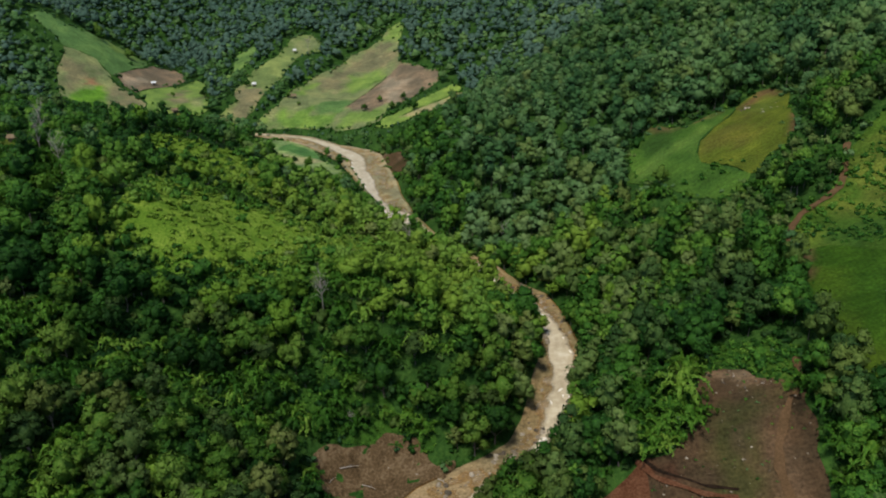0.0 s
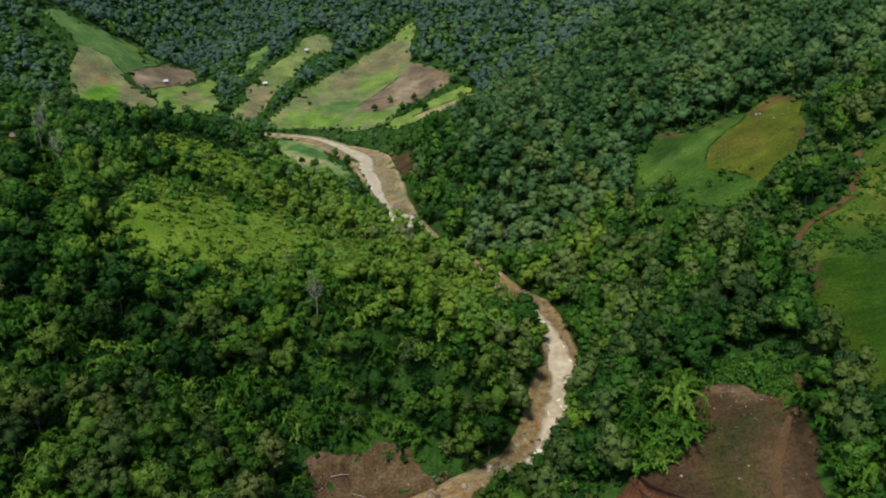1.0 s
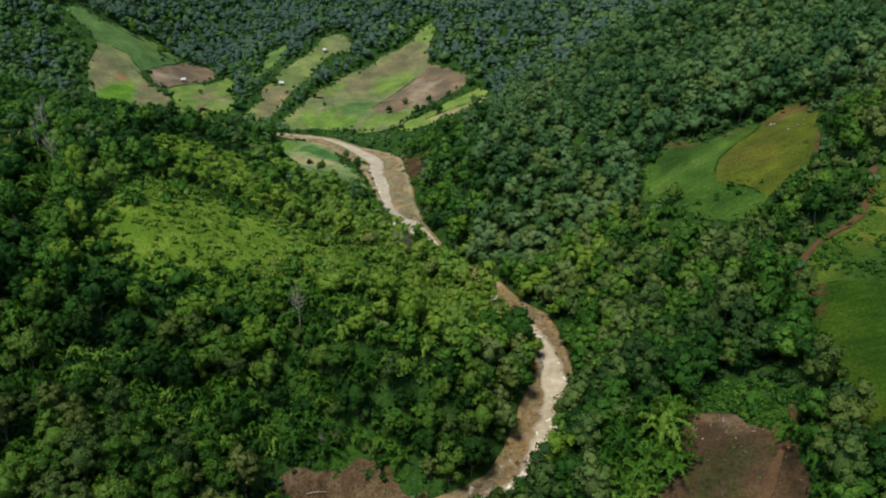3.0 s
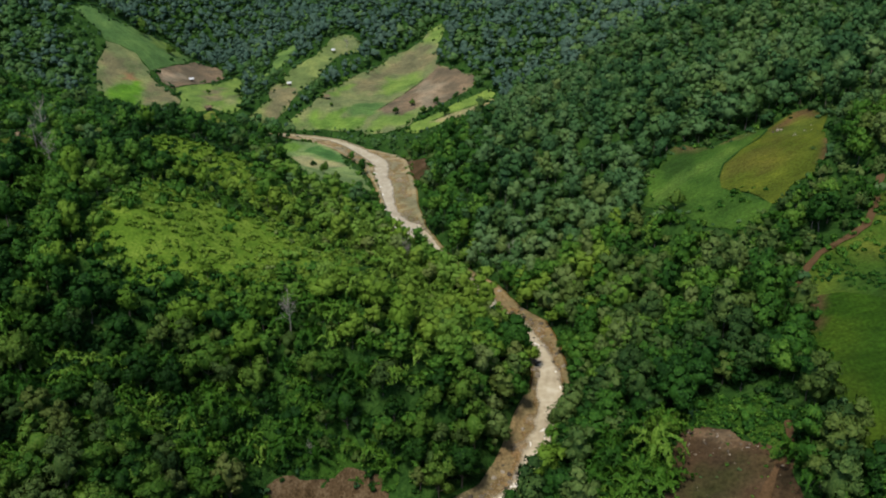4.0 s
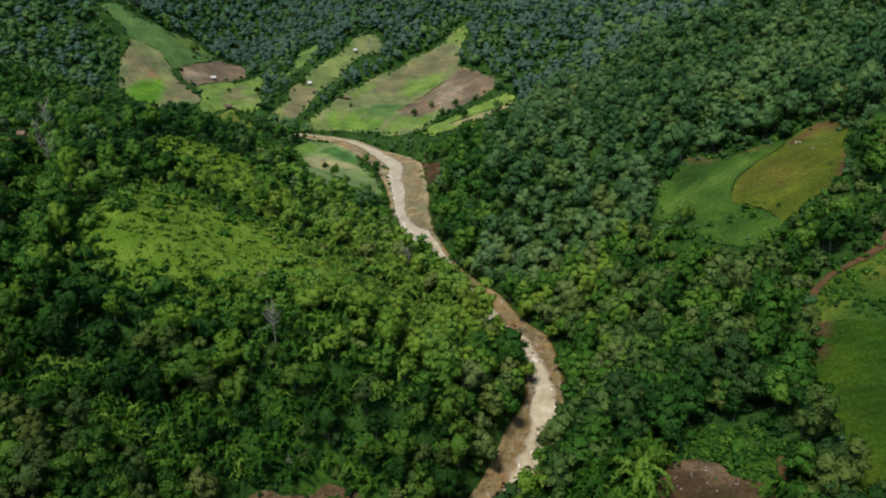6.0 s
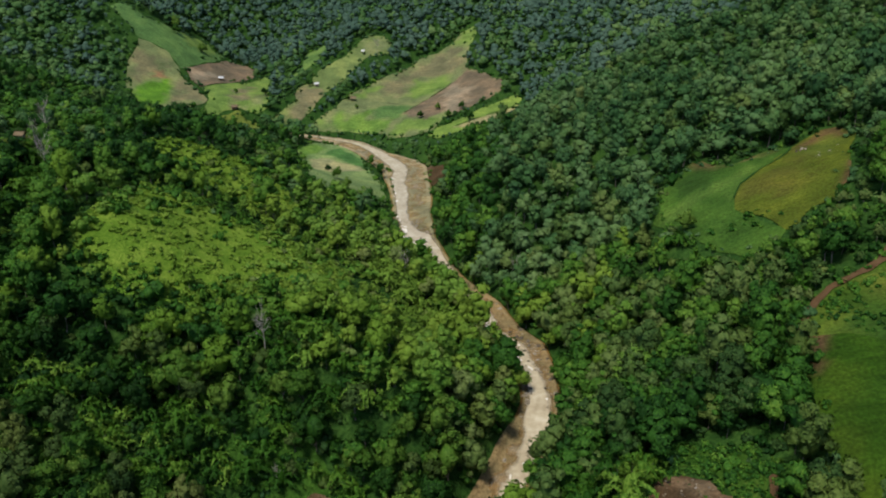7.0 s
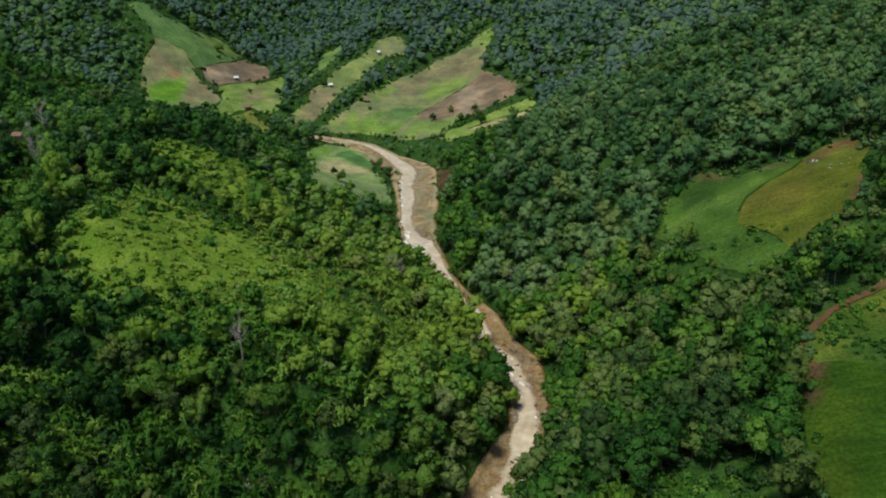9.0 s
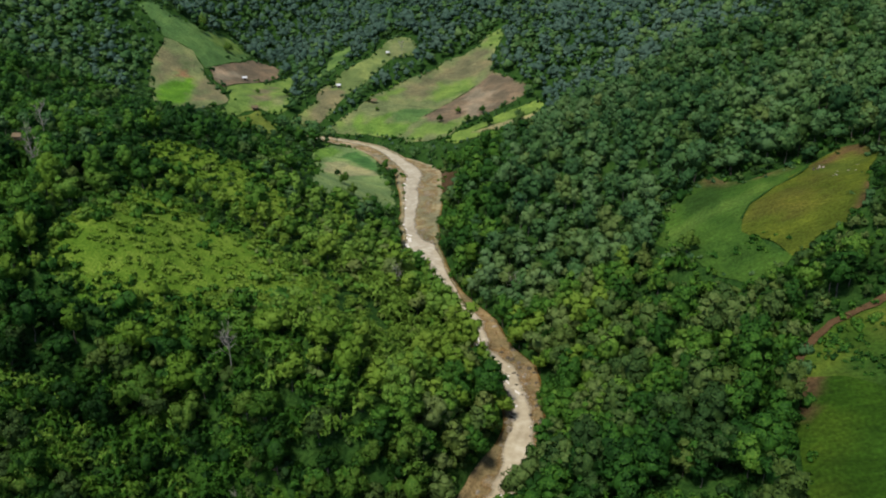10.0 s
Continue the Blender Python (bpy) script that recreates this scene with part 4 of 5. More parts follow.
near_rows[(stream(TX, TY)[0] < 10.5) & (TY > 285) & (TY < 312), 2] *= 0.7
def west_bank(X, Y):
    """Whether a place lies on the steep wooded western bank of the gorge."""
    return (Y > 312) & (Y < 428) & (stream(X, Y)[0] < 26) & (X < np.interp(Y, COURSE[:, 1][3:], COURSE[:, 0][3:]))


near_rows[west_bank(TX, TY), 2] = np.clip(near_rows[west_bank(TX, TY), 2], 0.75, 1.05)
thick = (TX > 96) & (TY < 182)
near_rows[thick, 2] = np.maximum(near_rows[thick, 2], 0.85)
ones = np.nonzero(TF)[0][:300]
protos = [single("broadleaf_tree", "tall leafy green forest tree on the slope", "tree", p, (grey_shaded if k in (1, 6) else gold_shaded if k == 4 else leaf_shaded, bark), ("crown", "trunk"), None) for k, p in enumerate(ONE_TREES)]
fresh = [True] * len(protos)
for i in ones:
    x, y, s, k, _, _ = near_rows[i]
    m = pose(x, y, float(height(x, y)), 0, 0, float(r.uniform(0, 360))) @ Matrix.Diagonal((s, s, s * float(r.uniform(0.88, 1.15)), 1))
    if fresh[int(k)]:
        protos[int(k)].matrix_basis, fresh[int(k)] = m, False
    else:
        protos_scale = protos[int(k)].matrix_basis.to_scale()
        copy_thing(protos[int(k)], m @ Matrix.Diagonal((*[1 / v for v in protos_scale], 1)))
rest = np.setdiff1d(np.arange(len(near_rows)), ones)
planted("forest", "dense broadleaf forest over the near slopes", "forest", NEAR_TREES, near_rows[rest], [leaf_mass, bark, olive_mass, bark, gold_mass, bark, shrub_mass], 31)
BX, BY, BF = X[brush], Y[brush], front[brush]
EXTRA = np.array([(99, 178), (101, 171), (103, 164), (100, 157), (104, 151), (107, 167), (99, 149), (69, 187), (66, 181), (61, 175), (57, 171), (72, 193), (63, 185), (68, 176)], float)
BX, BY, BF = np.concatenate([EXTRA[:, 0], BX]), np.concatenate([EXTRA[:, 1], BY]), np.concatenate([np.ones(len(EXTRA), bool), BF])
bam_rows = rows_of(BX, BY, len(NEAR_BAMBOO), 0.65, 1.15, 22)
bam_rows[(inside_by(BX, BY, BRIGHT_SLOPE) > -26), 2] *= 0.5
bam_rows[(BX > 50) & (BY < 196), 2] *= 1.15
protos = [single("bamboo_clump", "feathery light green bamboo clump on the slope", "bamboo", p, (bamboo_one, bark), ("foliage", "clump_base"), None) for p in NEAR_BAMBOO]
fresh = [True] * len(protos)
for i in np.nonzero(BF)[0][:200]:
    x, y, s, k, _, _ = bam_rows[i]
    m = pose(x, y, float(height(x, y)), 0, 0, float(r.uniform(0, 360))) @ Matrix.Diagonal((s, s, s, 1))
    if fresh[int(k)]:
        protos[int(k)].matrix_basis, fresh[int(k)] = m, False
    else:
        protos_scale = protos[int(k)].matrix_basis.to_scale()
        copy_thing(protos[int(k)], m @ Matrix.Diagonal((*[1 / v for v in protos_scale], 1)))
planted("bamboo_grove", "light green bamboo thickets among the trees", "bamboo", NEAR_BAMBOO, bam_rows[np.setdiff1d(np.arange(len(bam_rows)), np.nonzero(BF)[0][:200])], [bamboo_mass, bark, bamboo_mass, bark, bamboo_mass], 32)

# Middle distance.
X, Y = spots_in(-420, 330, 330, 560, 6.4, 12)
shrubby = inside_by(X, Y, SHRUB_SLOPE) > 0
mid_rows = brightened(rows_of(X, Y, len(MID_TREES), 0.5, 1.05, 23), 62)
mid_rows[shrubby, 2] *= 0.40
def south_of(X, Y, reach_m):
    """Whether a field lies just behind each place in the camera's view."""
    return np.max([np.maximum(inside_by(X, Y + reach_m, ring), inside_by(X, Y + reach_m * 0.5, ring)) for ring in OPEN], 0) > -1


# Trees that would hide a field from the camera are kept small.
mid_rows[south_of(X, Y, 14), 2] *= 0.5
mid_rows[(X > -60) & (X < 35) & (Y > 545), 2] *= 0.5
mid_rows[(stream(X, Y)[0] < 14) & (Y > 400), 2] *= 0.62
mid_rows[(stream(X, Y)[0] < 30) & (Y > 408) & (Y < 560) & (X < np.interp(Y, COURSE[:, 1][3:], COURSE[:, 0][3:])), 2] *= 0.5
mid_rows[(X < -20), 2] *= 0.74
mid_rows[(X > 40) & (Y > 430), 2] *= 0.84
mid_rows[west_bank(X, Y), 2] = np.clip(mid_rows[west_bank(X, Y), 2], 0.75, 1.05)
EDGE = np.array([(px[k] - ty[k] / tl[k] * (bank_w[k] + u), py[k] + tx[k] / tl[k] * (bank_w[k] + u)) for k in range(len(px)) for u in (2.0, 5.5) if 326 < py[k] < 368 and (2 * k + int(u)) % 5 == 0])
edge_rows = rows_of(EDGE[:, 0], EDGE[:, 1], len(MID_TREES), 0.8, 1.05, 66)
edge_rows[:, 5] = np.minimum(edge_rows[:, 5], 1)
planted("forest", "leafy trees leaning over the gorge of the stream", "forest", MID_TREES, edge_rows, [leaf_mass, bark, grey_mass], 67)
mid_rows = mid_rows[~shrubby | (np.random.default_rng(41).uniform(size=len(X)) < 0.26)]
X, Y, shrubby = mid_rows[:, 0], mid_rows[:, 1], inside_by(mid_rows[:, 0], mid_rows[:, 1], SHRUB_SLOPE) > 0
east = X > 20
planted("thicket", "light green thicket of young trees on the western slope", "thicket", MID_TREES, mid_rows[shrubby], [shrub_mass] + [bark, shrub_mass] * 3, 38)
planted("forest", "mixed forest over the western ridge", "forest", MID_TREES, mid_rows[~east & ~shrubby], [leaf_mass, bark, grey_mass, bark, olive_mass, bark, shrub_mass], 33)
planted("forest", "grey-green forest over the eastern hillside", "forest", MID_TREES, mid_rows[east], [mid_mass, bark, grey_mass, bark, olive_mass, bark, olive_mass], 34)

# Far hills. Distance haze is painted into the leaf colours, their tint range narrowed.
X, Y = spots_in(-600, 480, 560, 890, 6.4, 13)
far_rows = rows_of(X, Y, len(FAR_TREES), 0.7, 1.2, 24)
# Smaller where a field behind has to stay visible to the camera.
far_rows[south_of(X, Y, 30), 2] *= 0.6
far_rows[south_of(X, Y, 13), 2] *= 0.55
planted("forest", "distant dark forest over the far hills, haze painted into its leaves", "forest", FAR_TREES, far_rows * np.array((1, 1, 1, 1, 0.55, 1)) + np.array((0, 0, 0, 0, 0.30, 0)), [mid_mass, bark, haze_mass, bark, mid_mass], 35)

# Low shrubs on the open western slope.
q = np.random.default_rng(15)
SX, SY = q.uniform(-145, -15, 6600), q.uniform(236, 382, 6600)
inner = inside_by(SX, SY, BRIGHT_SLOPE) > 0
ok = (inner & (q.uniform(size=len(SX)) < 0.45)) | (~inner & (q.uniform(size=len(SX)) < 0.6) & ((inside_by(SX, SY, LOW_SLOPE) > 0) | (inside_by(SX, SY, SHRUB_SLOPE) > 0)))
planted("shrubs", "low bright green shrubs scattered over the grassy slope", "shrubs", SHRUBS, rows_of(SX[ok], SY[ok], len(SHRUBS), 0.28, 1.0, 25) + np.array((0, 0, 0, 0, 0.25, 0)), [shrub_mass, bark, shrub_mass, bark, shrub_mass], 36)

# Taller, darker bushes that creep into the meadow from its wooded western and lower rims.
q = np.random.default_rng(19)
SX, SY = q.uniform(-126, -40, 900), q.uniform(248, 322, 900)
deep = inside_by(SX, SY, BRIGHT_SLOPE)
ok = (deep > 0) & (q.uniform(size=len(SX)) < 0.04 + 0.5 * np.exp(-deep / 4) * grain(SX, SY, 12, 20) + 0.55 * np.clip((-96 - SX) / 22, 0, 1) * grain(SX, SY, 9, 21))
planted("shrubs", "taller green bushes creeping into the grassy slope", "shrubs", SHRUBS, rows_of(SX[ok], SY[ok], len(SHRUBS), 0.8, 1.9, 27), [leaf_mass, bark, olive_mass, bark, shrub_mass], 38)

# Undergrowth between the near trees, its tint lowered to paint the shade of the gaps.
X, Y = spots_in(-190, 230, 125, 380, 6.0, 16)
near_x, near_y = spots_in(-140, 130, 125, 262, 4.0, 18)
X, Y = np.concatenate([X[Y > 262], near_x]), np.concatenate([Y[Y > 262], near_y])
planted("undergrowth_bushes", "dense green undergrowth between the forest trees", "undergrowth", SHRUBS, rows_of(X, Y, len(SHRUBS), 0.7, 1.9, 26) - np.array((0, 0, 0, 0, 0.28, 0)), [leaf_mass, bark, olive_mass, bark, gold_mass], 37)


# Bushes along the rims of the fields and clearings.
q = np.random.default_rng(17)
HX, HY, BUSHES = [], [], []
for ring in OPEN:
    pts = np.asarray(ring, float)
    for (ax, ay), (bx, by) in zip(pts, np.roll(pts, -1, 0)):
        for _ in range(int(math.hypot(bx - ax, by - ay) / 3.2) + 1):
            u = q.uniform()
            HX.append(ax + u * (bx - ax) + q.normal() * 1.8), HY.append(ay + u * (by - ay) + q.normal() * 1.8)
for k in range(len(px)):
    for offset, low_y, high_y in ((bank_w[k] - 2.5, 470, 558), (bank_e[k] + 0.5, 488, 545), (bank_w[k] - 4.0, 378, 392)):
        if low_y < py[k] < high_y and q.uniform() < 0.22:
            BUSHES.append((px[k] - ty[k] / tl[k] * (offset + q.normal() * 0.8), py[k] + tx[k] / tl[k] * (offset + q.normal() * 0.8)))
HX, HY = np.array(HX), np.array(HY)
crowded = np.sum([inside_by(HX, HY, ring) > -3.5 for ring in OPEN], 0) > 1
ok = ~crowded & (beyond_bank(HX, HY) > 1) & ~((HX > 20) & (HX < 100) & (HY < 170)) & (inside_by(HX, HY, BARE_BANK) < 1.5)
BUSHES = np.array(BUSHES)
planted("bank_bushes", "small green bushes on the gravel beside the stream", "bushes", SHRUBS, rows_of(BUSHES[:, 0], BUSHES[:, 1], len(SHRUBS), 0.6, 1.2, 48) + np.array((0, 0, 0, 0, 0.1, 0)), [leaf_mass, bark, leaf_mass, bark, leaf_mass], 49)
planted("hedge_bushes", "straggling green bushes along field rims", "bushes", SHRUBS, rows_of(HX[ok], HY[ok], len(SHRUBS), 0.45, 1.35, 27), [leaf_mass, bark, grey_mass, bark, olive_mass], 39)


# ---- single things ----
def part(name, pts, faces, mat, parent, label="", smooth=False):
    ob = new(name, mesh_of(name, pts, faces, [mat], smooth))
    ob.parent = parent
    return tagged(ob, label)


def block(cx, cy, cz, sx, sy, sz):
    pts = [(cx + a * sx / 2, cy + b * sy / 2, cz + c * sz / 2) for a in (-1, 1) for b in (-1, 1) for c in (-1, 1)]
    return np.array(pts), np.array([(0, 1, 3, 2), (4, 6, 7, 5), (0, 4, 5, 1), (2, 3, 7, 6), (0, 2, 6, 4), (1, 5, 7, 3)])


roof_metal = material("roof_sheet", [(0.44, 0.44, 0.43), (0.58, 0.58, 0.57)], 1.5, 0.3, 0.45, 0.2)
thatch = material("thatch", [(0.12, 0.085, 0.05), (0.20, 0.15, 0.09)], 0.8, 0.15, 0.95, 0.8)
plank = material("weathered_plank", [(0.16, 0.12, 0.08), (0.26, 0.20, 0.14)], 1.0, 0.15, 0.85, 0.4)


def field_hut(x, y, turn, roof, label, wide=5.5, deep=4.0, walls=True):
    """A hut on short posts with plank walls and a two-sided roof."""
    hut = tagged(new("field_hut"), label, "hut", "field huts")
    hut.matrix_basis = pose(x, y, float(height(x, y)) + 0.1, 0, 0, turn)
    for a in (-1, 1):
        for b in (-1, 1):
            part("post", *block(a * (wide / 2 - 0.2), b * (deep / 2 - 0.2), 1.1, 0.18, 0.18, 3.0), plank, hut)
    part("floor", *block(0, 0, 0.72, wide - 0.1, deep - 0.1, 0.12), plank, hut)
    if walls:
        for a in (-1, 1):
            part("wall", *block(a * (wide / 2 - 0.32), 0, 1.65, 0.06, deep - 0.6, 1.7), plank, hut)
            part("wall", *block(a * 0.6 * (a > 0), (deep / 2 - 0.32) * a, 1.65, (wide - 0.8) * (0.6 if a > 0 else 1), 0.06, 1.7), plank, hut)
    for a in (-1, 1):
        n = 24
        xs = np.linspace(-wide / 2 - 0.5, wide / 2 + 0.5, n)
        wave = 0.04 * np.cos(np.arange(n) * math.pi)
        rows = []
        for z_off in (0.0, -0.06):
            for yy, zz in ((0.0, 3.7), (a * (deep / 2 + 0.7), 2.35)):
                rows.append(np.stack([xs, np.full(n, yy), zz + wave + z_off], 1))
        f = []
        for k in range(n - 1):
            f += [(k, k + 1, n + k + 1, n + k), (2 * n + k, 3 * n + k, 3 * n + k + 1, 2 * n + k + 1), (n + k, n + k + 1, 3 * n + k + 1, 3 * n + k), (k, 2 * n + k, 2 * n + k + 1, k + 1)]
        part("roof_panel", np.concatenate(rows), f, roof, hut)
    part("ridge_cap", *block(0, 0, 3.74, wide + 1.0, 0.4, 0.08), roof, hut)
    return hut


field_hut(-240, 669, 20, roof_metal, "small field hut with a pale sheet-metal roof", 3.2, 2.4)
field_hut(-152, 660, 10, roof_metal, "small plank hut with a white roof beside a tree", 2.8, 2.2)
field_hut(-207, 614, 35, thatch, "brown thatched field shelter in the meadow", 4.0, 3.0)
field_hut(-116, 640, 15, thatch, "dark thatched shelter on the stubble slope", 3.6, 2.8, False)
field_hut(-124, 713, 0, roof_metal, "tiny white-roofed shelter at the head of a field", 2.2, 1.8, False)
field_hut(-186, 336, 5, thatch, "little thatched hut on the ridge", 3.6, 2.8)


def dead_tree(x, y, tall, seed):
    """A bare pale tree whose limbs fork twice."""
    t = Plant(seed)
    q = t.rng
    t.limb([(0, 0, -1), (0.2, 0.1, tall * 0.4), (0.1, -0.2, tall * 0.8), (0.3, 0, tall)], [tall * 0.012, tall * 0.009, tall * 0.005, 0.03], 7)
    trunk = t.done()
    tree = tagged(new("dead_tree"), "bare grey dead tree standing among green trees", "dead tree", "dead trees")
    tree.matrix_basis = pose(x, y, float(height(x, y)))
    part("trunk", trunk[0], trunk[1], dead_bark, tree, smooth=True)
    for k in range(16):
        b = Plant(seed * 40 + k)
        z = tall * q.uniform(0.4, 0.92)
        a, reach_m = q.uniform(0, 6.28), tall * q.uniform(0.12, 0.26)
        c = np.array((math.cos(a), math.sin(a), 0))
        p0 = np.array((0.15, 0, z))
        p1 = p0 + c * reach_m * 0.55 + (0, 0, reach_m * 0.6)
        b.limb([p0, p1, p1 + c * reach_m * 0.35 + (0, 0, reach_m * 0.7)], [tall * 0.005, tall * 0.003, 0.02], 5)
        bough = b.done()
        branch = part("branch", bough[0], bough[1], dead_bark, tree, smooth=True)
        for j in range(3):
            w = Plant(seed * 400 + 10 * k + j)
            d = q.normal(size=3) * reach_m * 0.3 + (0, 0, reach_m * 0.35)
            w.limb([p1, p1 + d * 0.6, p1 + d], [tall * 0.0035, tall * 0.002, 0.015], 4)
            twig = w.done()
            part("twig", twig[0], twig[1], dead_bark, branch, smooth=True)


for k, (x, y, tall) in enumerate(DEAD):
    dead_tree(x, y, tall, 500 + 2 * k)

# Trees that stand alone in the fields.
LONE = [(98, 319, 0.7), (-158, 662, 0.5), (-268, 700, 0.8), (-190, 640, 0.55), (-55, 606, 0.5), (-76, 446, 0.6), (-66, 430, 0.55), (-88, 470, 0.4), (-215, 640, 0.4), (-120, 640, 0.4), (-24, 612, 0.5), (-33, 600, 0.5), (8, 640, 0.5), (-296, 712, 0.9), (-290, 701, 0.8), (-303, 722, 0.8), (-15, 587, 0.6), (-43, 617, 0.45), (-110, 628, 0.3), (-159, 662, 0.4)]
lone = single("field_tree", "single round green tree standing in a field", "tree", ONE_TREES[5], (leaf_shaded, bark), ("crown", "trunk"), None)
for k, (x, y, sz) in enumerate(LONE):
    m = pose(x, y, float(height(x, y)) + 0.2, 0, 0, k * 67) @ Matrix.Scale(sz, 4)
    if k:
        copy_thing(lone, m @ Matrix.Scale(1 / LONE[0][2], 4))
    else:
        lone.matrix_basis = m


def rock(seed, jag=0.16):
    q = np.random.default_rng(seed)
    p, f = finer(BALL, BALL_FACES) if seed % 2 else (BALL, BALL_FACES)
    soft = sum(q.normal() * np.sin(p @ q.normal(size=3) * 2.2 + q.uniform(0, 6)) for _ in range(4))
    p = p * (1 + jag * soft[:, None] * 0.5) * (1, q.uniform(0.65, 0.9), q.uniform(0.45, 0.7))
    return mesh_of("boulder", p, f, [stone], False)


ROCKS = [rock(600 + k) for k in range(6)]
q = np.random.default_rng(19)
count = 0
for y in np.concatenate([q.uniform(183, 216, 120), q.uniform(262, 312, 110), q.uniform(396, 415, 24), q.uniform(312, 350, 24), q.uniform(216, 262, 12)]):
    k = int(np.argmin(np.abs(py - y)))
    off = q.uniform(min(run_w[k] - 0.5, bank_w[k]), bank_w[k]) if (q.uniform() < 0.5) == (y < 250 or y > 300) else q.uniform(bank_e[k], max(bank_e[k], run_e[k] + 1.5))
    x, yy = px[k] - ty[k] / tl[k] * off, py[k] + tx[k] / tl[k] * off
    b = tagged(new("boulder", ROCKS[count % 6]), "grey water-worn boulder in the stream bed", "boulder", "boulders along the stream")
    sz = float(q.uniform(0.3, 1.0) ** 2 * 1.3)
    b.matrix_basis = pose(x, yy, float(stream(x, yy)[1]) + 0.55, 0, 0, float(q.uniform(0, 360))) @ Matrix.Scale(sz, 4)
    count += 1
for k in range(150):
    x, y = (q.uniform(46, 101), q.uniform(140, 193)) if k < 90 else (q.uniform(77, 94), q.uniform(181, 193))
    if inside_by(np.array(x), np.array(y), CLEARING) < 1.0:
        continue
    b = tagged(new("stone", ROCKS[k % 6]), "pale loose stone on the cleared soil", "stone", "stones in the clearing")
    b.matrix_basis = pose(x, y, float(height(x, y)) + 0.4, 0, 0, float(q.uniform(0, 360))) @ Matrix.Scale(float(0.12 + 0.34 * q.uniform() ** 3), 4)

q_rubble = np.random.default_rng(71)
for k in range(9):
    x, y = 147 + q_rubble.normal() * 1.6, 354 + q_rubble.normal() * 1.6
    b = tagged(new("stone", ROCKS[k % 6]), "pale stone in a heap beside the crop", "stone", "stones heaped in the crop")
    b.matrix_basis = pose(x, y, float(height(x, y)) + 0.55, 0, 0, float(q_rubble.uniform(0, 360))) @ Matrix.Scale(float(q_rubble.uniform(0.35, 0.8)), 4)

GX3, GY3 = q.uniform(46, 100, 420), q.uniform(136, 192, 420)
ok = (inside_by(GX3, GY3, CLEARING) > 1) & (grain(GX3, GY3, 9, 33) > 0.45)
planted("weeds", "small olive weeds on the cleared soil", "weeds", SHRUBS, rows_of(GX3[ok], GY3[ok], len(SHRUBS), 0.12, 0.3, 45), [leaf_mass, bark, grey_mass, bark, olive_mass], 46)

# Foam of the riffles: torn, slightly domed flakes on the water.
FP, FF, base = [], [], 0
for y in q.uniform(180, 560, 600):
    k = int(np.argmin(np.abs(py - y)))
    rapid = 1.0 if (y < 212 or 304 < y < 350 or 396 < y < 424) else 0.04
    if q.uniform() > rapid:
        continue
    off = q.uniform(run_w[k] - 2.5, run_w[k] + 0.2) if y > 300 else q.uniform(run_e[k], run_w[k])
    x, yy = px[k] - ty[k] / tl[k] * off, py[k] + tx[k] / tl[k] * off
    a = math.atan2(ty[k], tx[k]) + q.normal() * 0.35
    n, ln, wd = 9, q.uniform(0.5, 2.4), q.uniform(0.2, 0.7)
    ang = np.arange(n) * 2 * math.pi / n
    rad = q.uniform(0.6, 1.2, n)
    ex, ey = ln * rad * np.cos(ang), wd * rad * np.sin(ang)
    zz = float(stream(x, yy)[1]) + 0.74
    ring = np.stack([x + ex * math.cos(a) - ey * math.sin(a), yy + ex * math.sin(a) + ey * math.cos(a), np.full(n, zz - 0.06)], 1)
    FP.append(np.vstack([ring, (x, yy, zz + 0.1)]))
    FF.append(np.array([(base + i, base + (i + 1) % n, base + n) for i in range(n)]))
    base += n + 1
tagged(new("foam", mesh_of("foam", np.concatenate(FP), np.concatenate(FF), [foam], True)), "white foam flecks on the riffles", "foam", kind="stuff")

# Tall grass and herbs at the head of the clearing and on the grassy bank.
q = np.random.default_rng(23)
GX2, GY2 = q.uniform(74, 106, 500), q.uniform(182, 204, 500)
ok = (inside_by(GX2, GY2, CLEARING_GRASS) > -2) & (inside_by(GX2, GY2, CLEARING) < 0.5)
planted("tall_grass", "tall rank grass and herbs at the head of the clearing", "grass", SHRUBS, rows_of(GX2[ok], GY2[ok], len(SHRUBS), 0.3, 0.75, 28) + np.array((0, 0, 0, 0, 0.1, 0)), [leaf_mass, bark, leaf_mass, bark, leaf_mass], 42)

GX2, GY2 = q.uniform(-52, 0, 700), q.uniform(203, 226, 700)
ok = inside_by(GX2, GY2, GRASSY_BANK) > 0
planted("tall_grass", "tall rank grass and herbs above the bare stream bank", "grass", SHRUBS, rows_of(GX2[ok], GY2[ok], len(SHRUBS), 0.25, 0.6, 68) + np.array((0, 0, 0, 0, 0.25, 0)), [leaf_mass, bark, leaf_mass, bark, leaf_mass], 69)


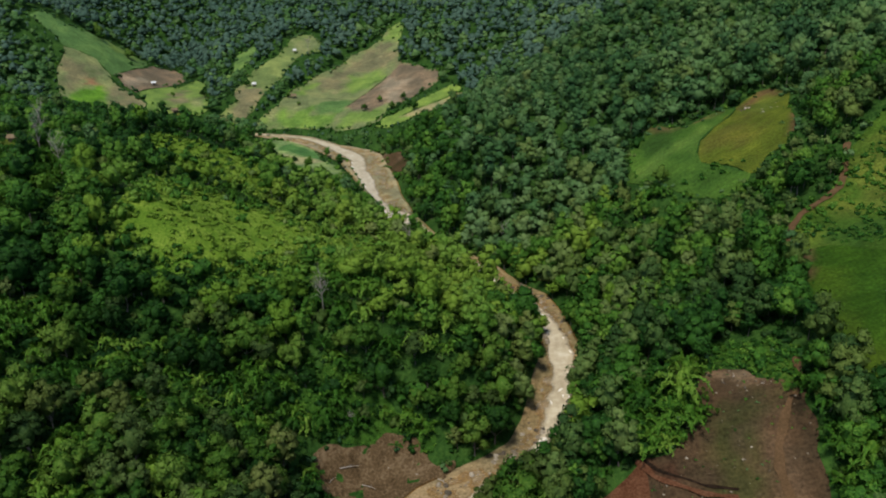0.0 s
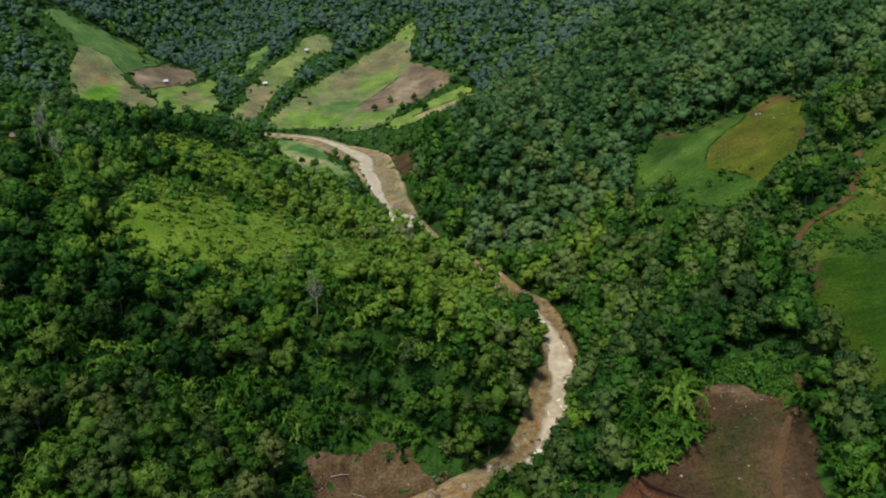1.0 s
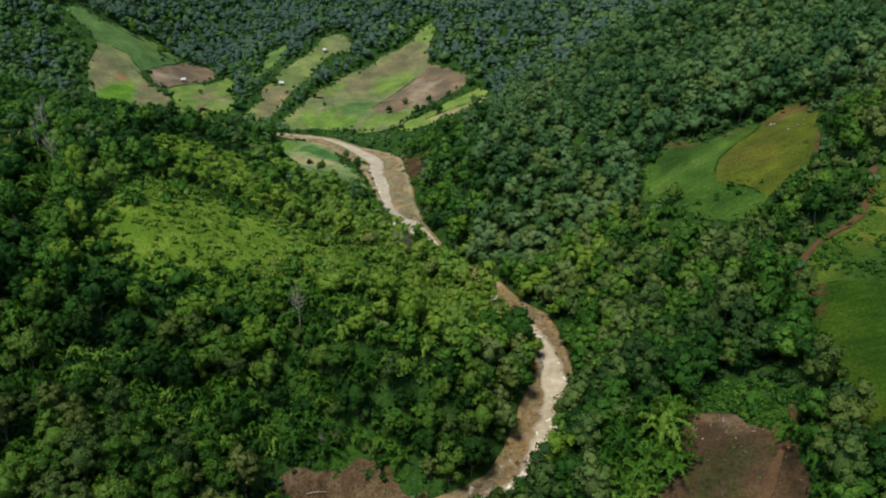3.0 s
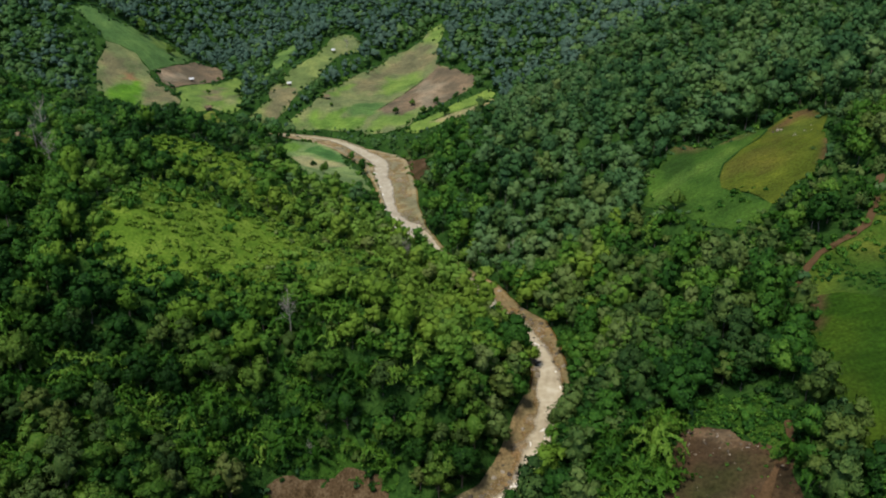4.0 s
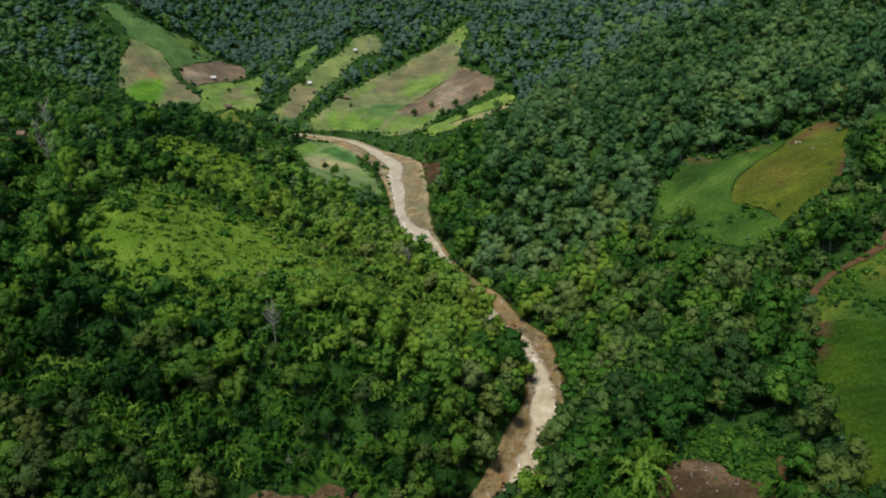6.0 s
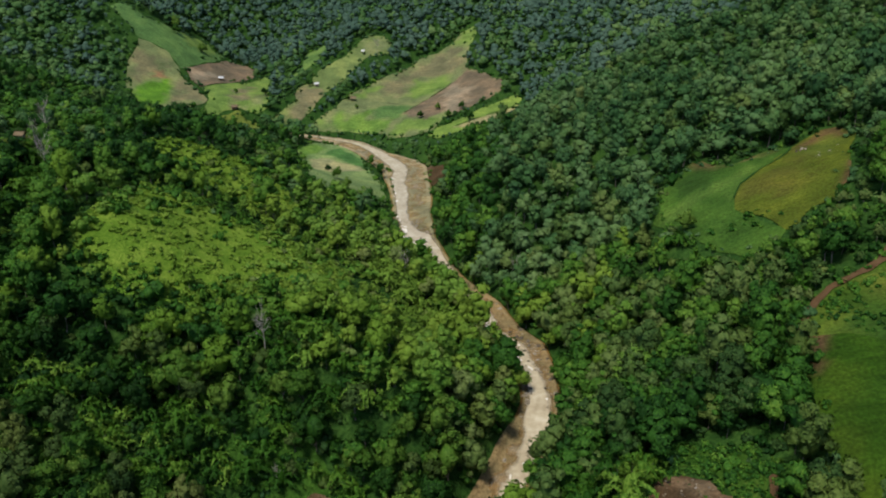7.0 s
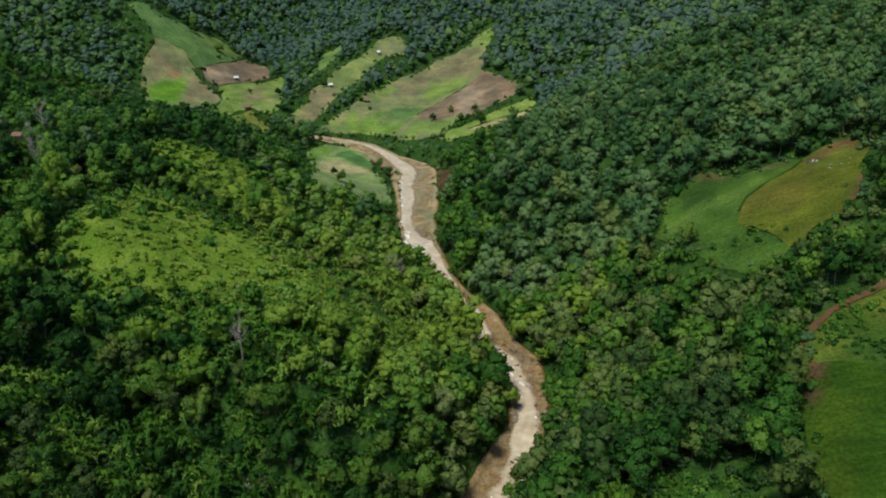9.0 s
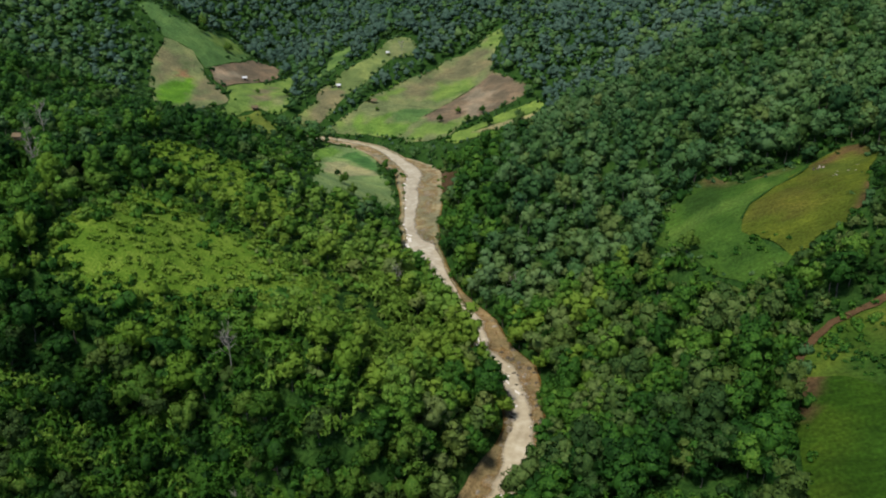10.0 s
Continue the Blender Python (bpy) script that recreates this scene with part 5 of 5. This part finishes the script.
def log(x, y, turn, length, thick, lean):
    """A washed-up trunk with two broken stubs."""
    t = Plant(int(abs(x * 31 + y * 17)))
    t.limb([(0, 0, 0), (length * 0.4, 0.15, thick * 0.4), (length, -0.1, 0)], [thick, thick * 0.8, thick * 0.4], 7)
    t.limb([(length * 0.5, 0.1, 0), (length * 0.62, 0.7, 0.5)], [thick * 0.4, thick * 0.15], 5)
    t.limb([(length * 0.75, 0, 0), (length * 0.82, -0.5, 0.6)], [thick * 0.3, thick * 0.1], 5)
    p, f, _, _ = t.done()
    ob = tagged(new("log", mesh_of("log", p, f, [dead_bark], True)), "weathered grey log lying on bare ground", "log", "fallen logs")
    ob.matrix_basis = pose(x, y, float(height(x, y)) + 0.45 + thick * 0.5, 0, -lean, turn)


for x, y, turn, length, thick in [(-33, 200, 12, 6, 0.22), (-26, 197, -25, 5, 0.18), (-18, 202, 30, 7, 0.2), (-9, 199, 5, 5, 0.16), (-36, 195, 60, 4, 0.15), (-2, 196, -40, 4, 0.18), (149, 341, -78, 10, 0.22), (150, 344, 20, 4, 0.2), (153, 342, -15, 5, 0.22), (155, 340, 10, 4, 0.18), (157, 346, 35, 3, 0.2), (148, 340, -30, 3, 0.16), (84, 188, 15, 4, 0.16), (90, 183, -20, 3, 0.14)]:
    log(x, y, turn, length, thick, 0)

# Rank bushy growth over the upper part of the pasture, and weeds in the hillside crop.
GX2, GY2 = q.uniform(118, 200, 1500), q.uniform(222, 285, 1500)
BRUSHY = [(124, 243), (131, 253), (146, 258), (156, 272), (180, 292), (200, 260), (200, 226), (143, 224), (131, 230)]
ok = (inside_by(GX2, GY2, BRUSHY) > 0) & (grain(GX2, GY2, 12, 31) > 0.38)
planted("brush", "rank knee-high green brush over the pasture", "brush", SHRUBS, rows_of(GX2[ok], GY2[ok], len(SHRUBS), 0.35, 0.8, 29), [leaf_mass, bark, leaf_mass, bark, leaf_mass], 43)
GX2, GY2 = q.normal(121, 4, 34), q.normal(309, 3, 34)
planted("weeds", "dark weedy bushes in the hillside crop", "bushes", SHRUBS, rows_of(GX2, GY2, len(SHRUBS), 0.25, 0.8, 30) - np.array((0, 0, 0, 0, 0.2, 0)), [leaf_mass, bark, leaf_mass, bark, leaf_mass], 44)
field_hut(132, 197, 60, roof_metal, "small pale-roofed shelter in the green crop", 2.6, 2.2, False)
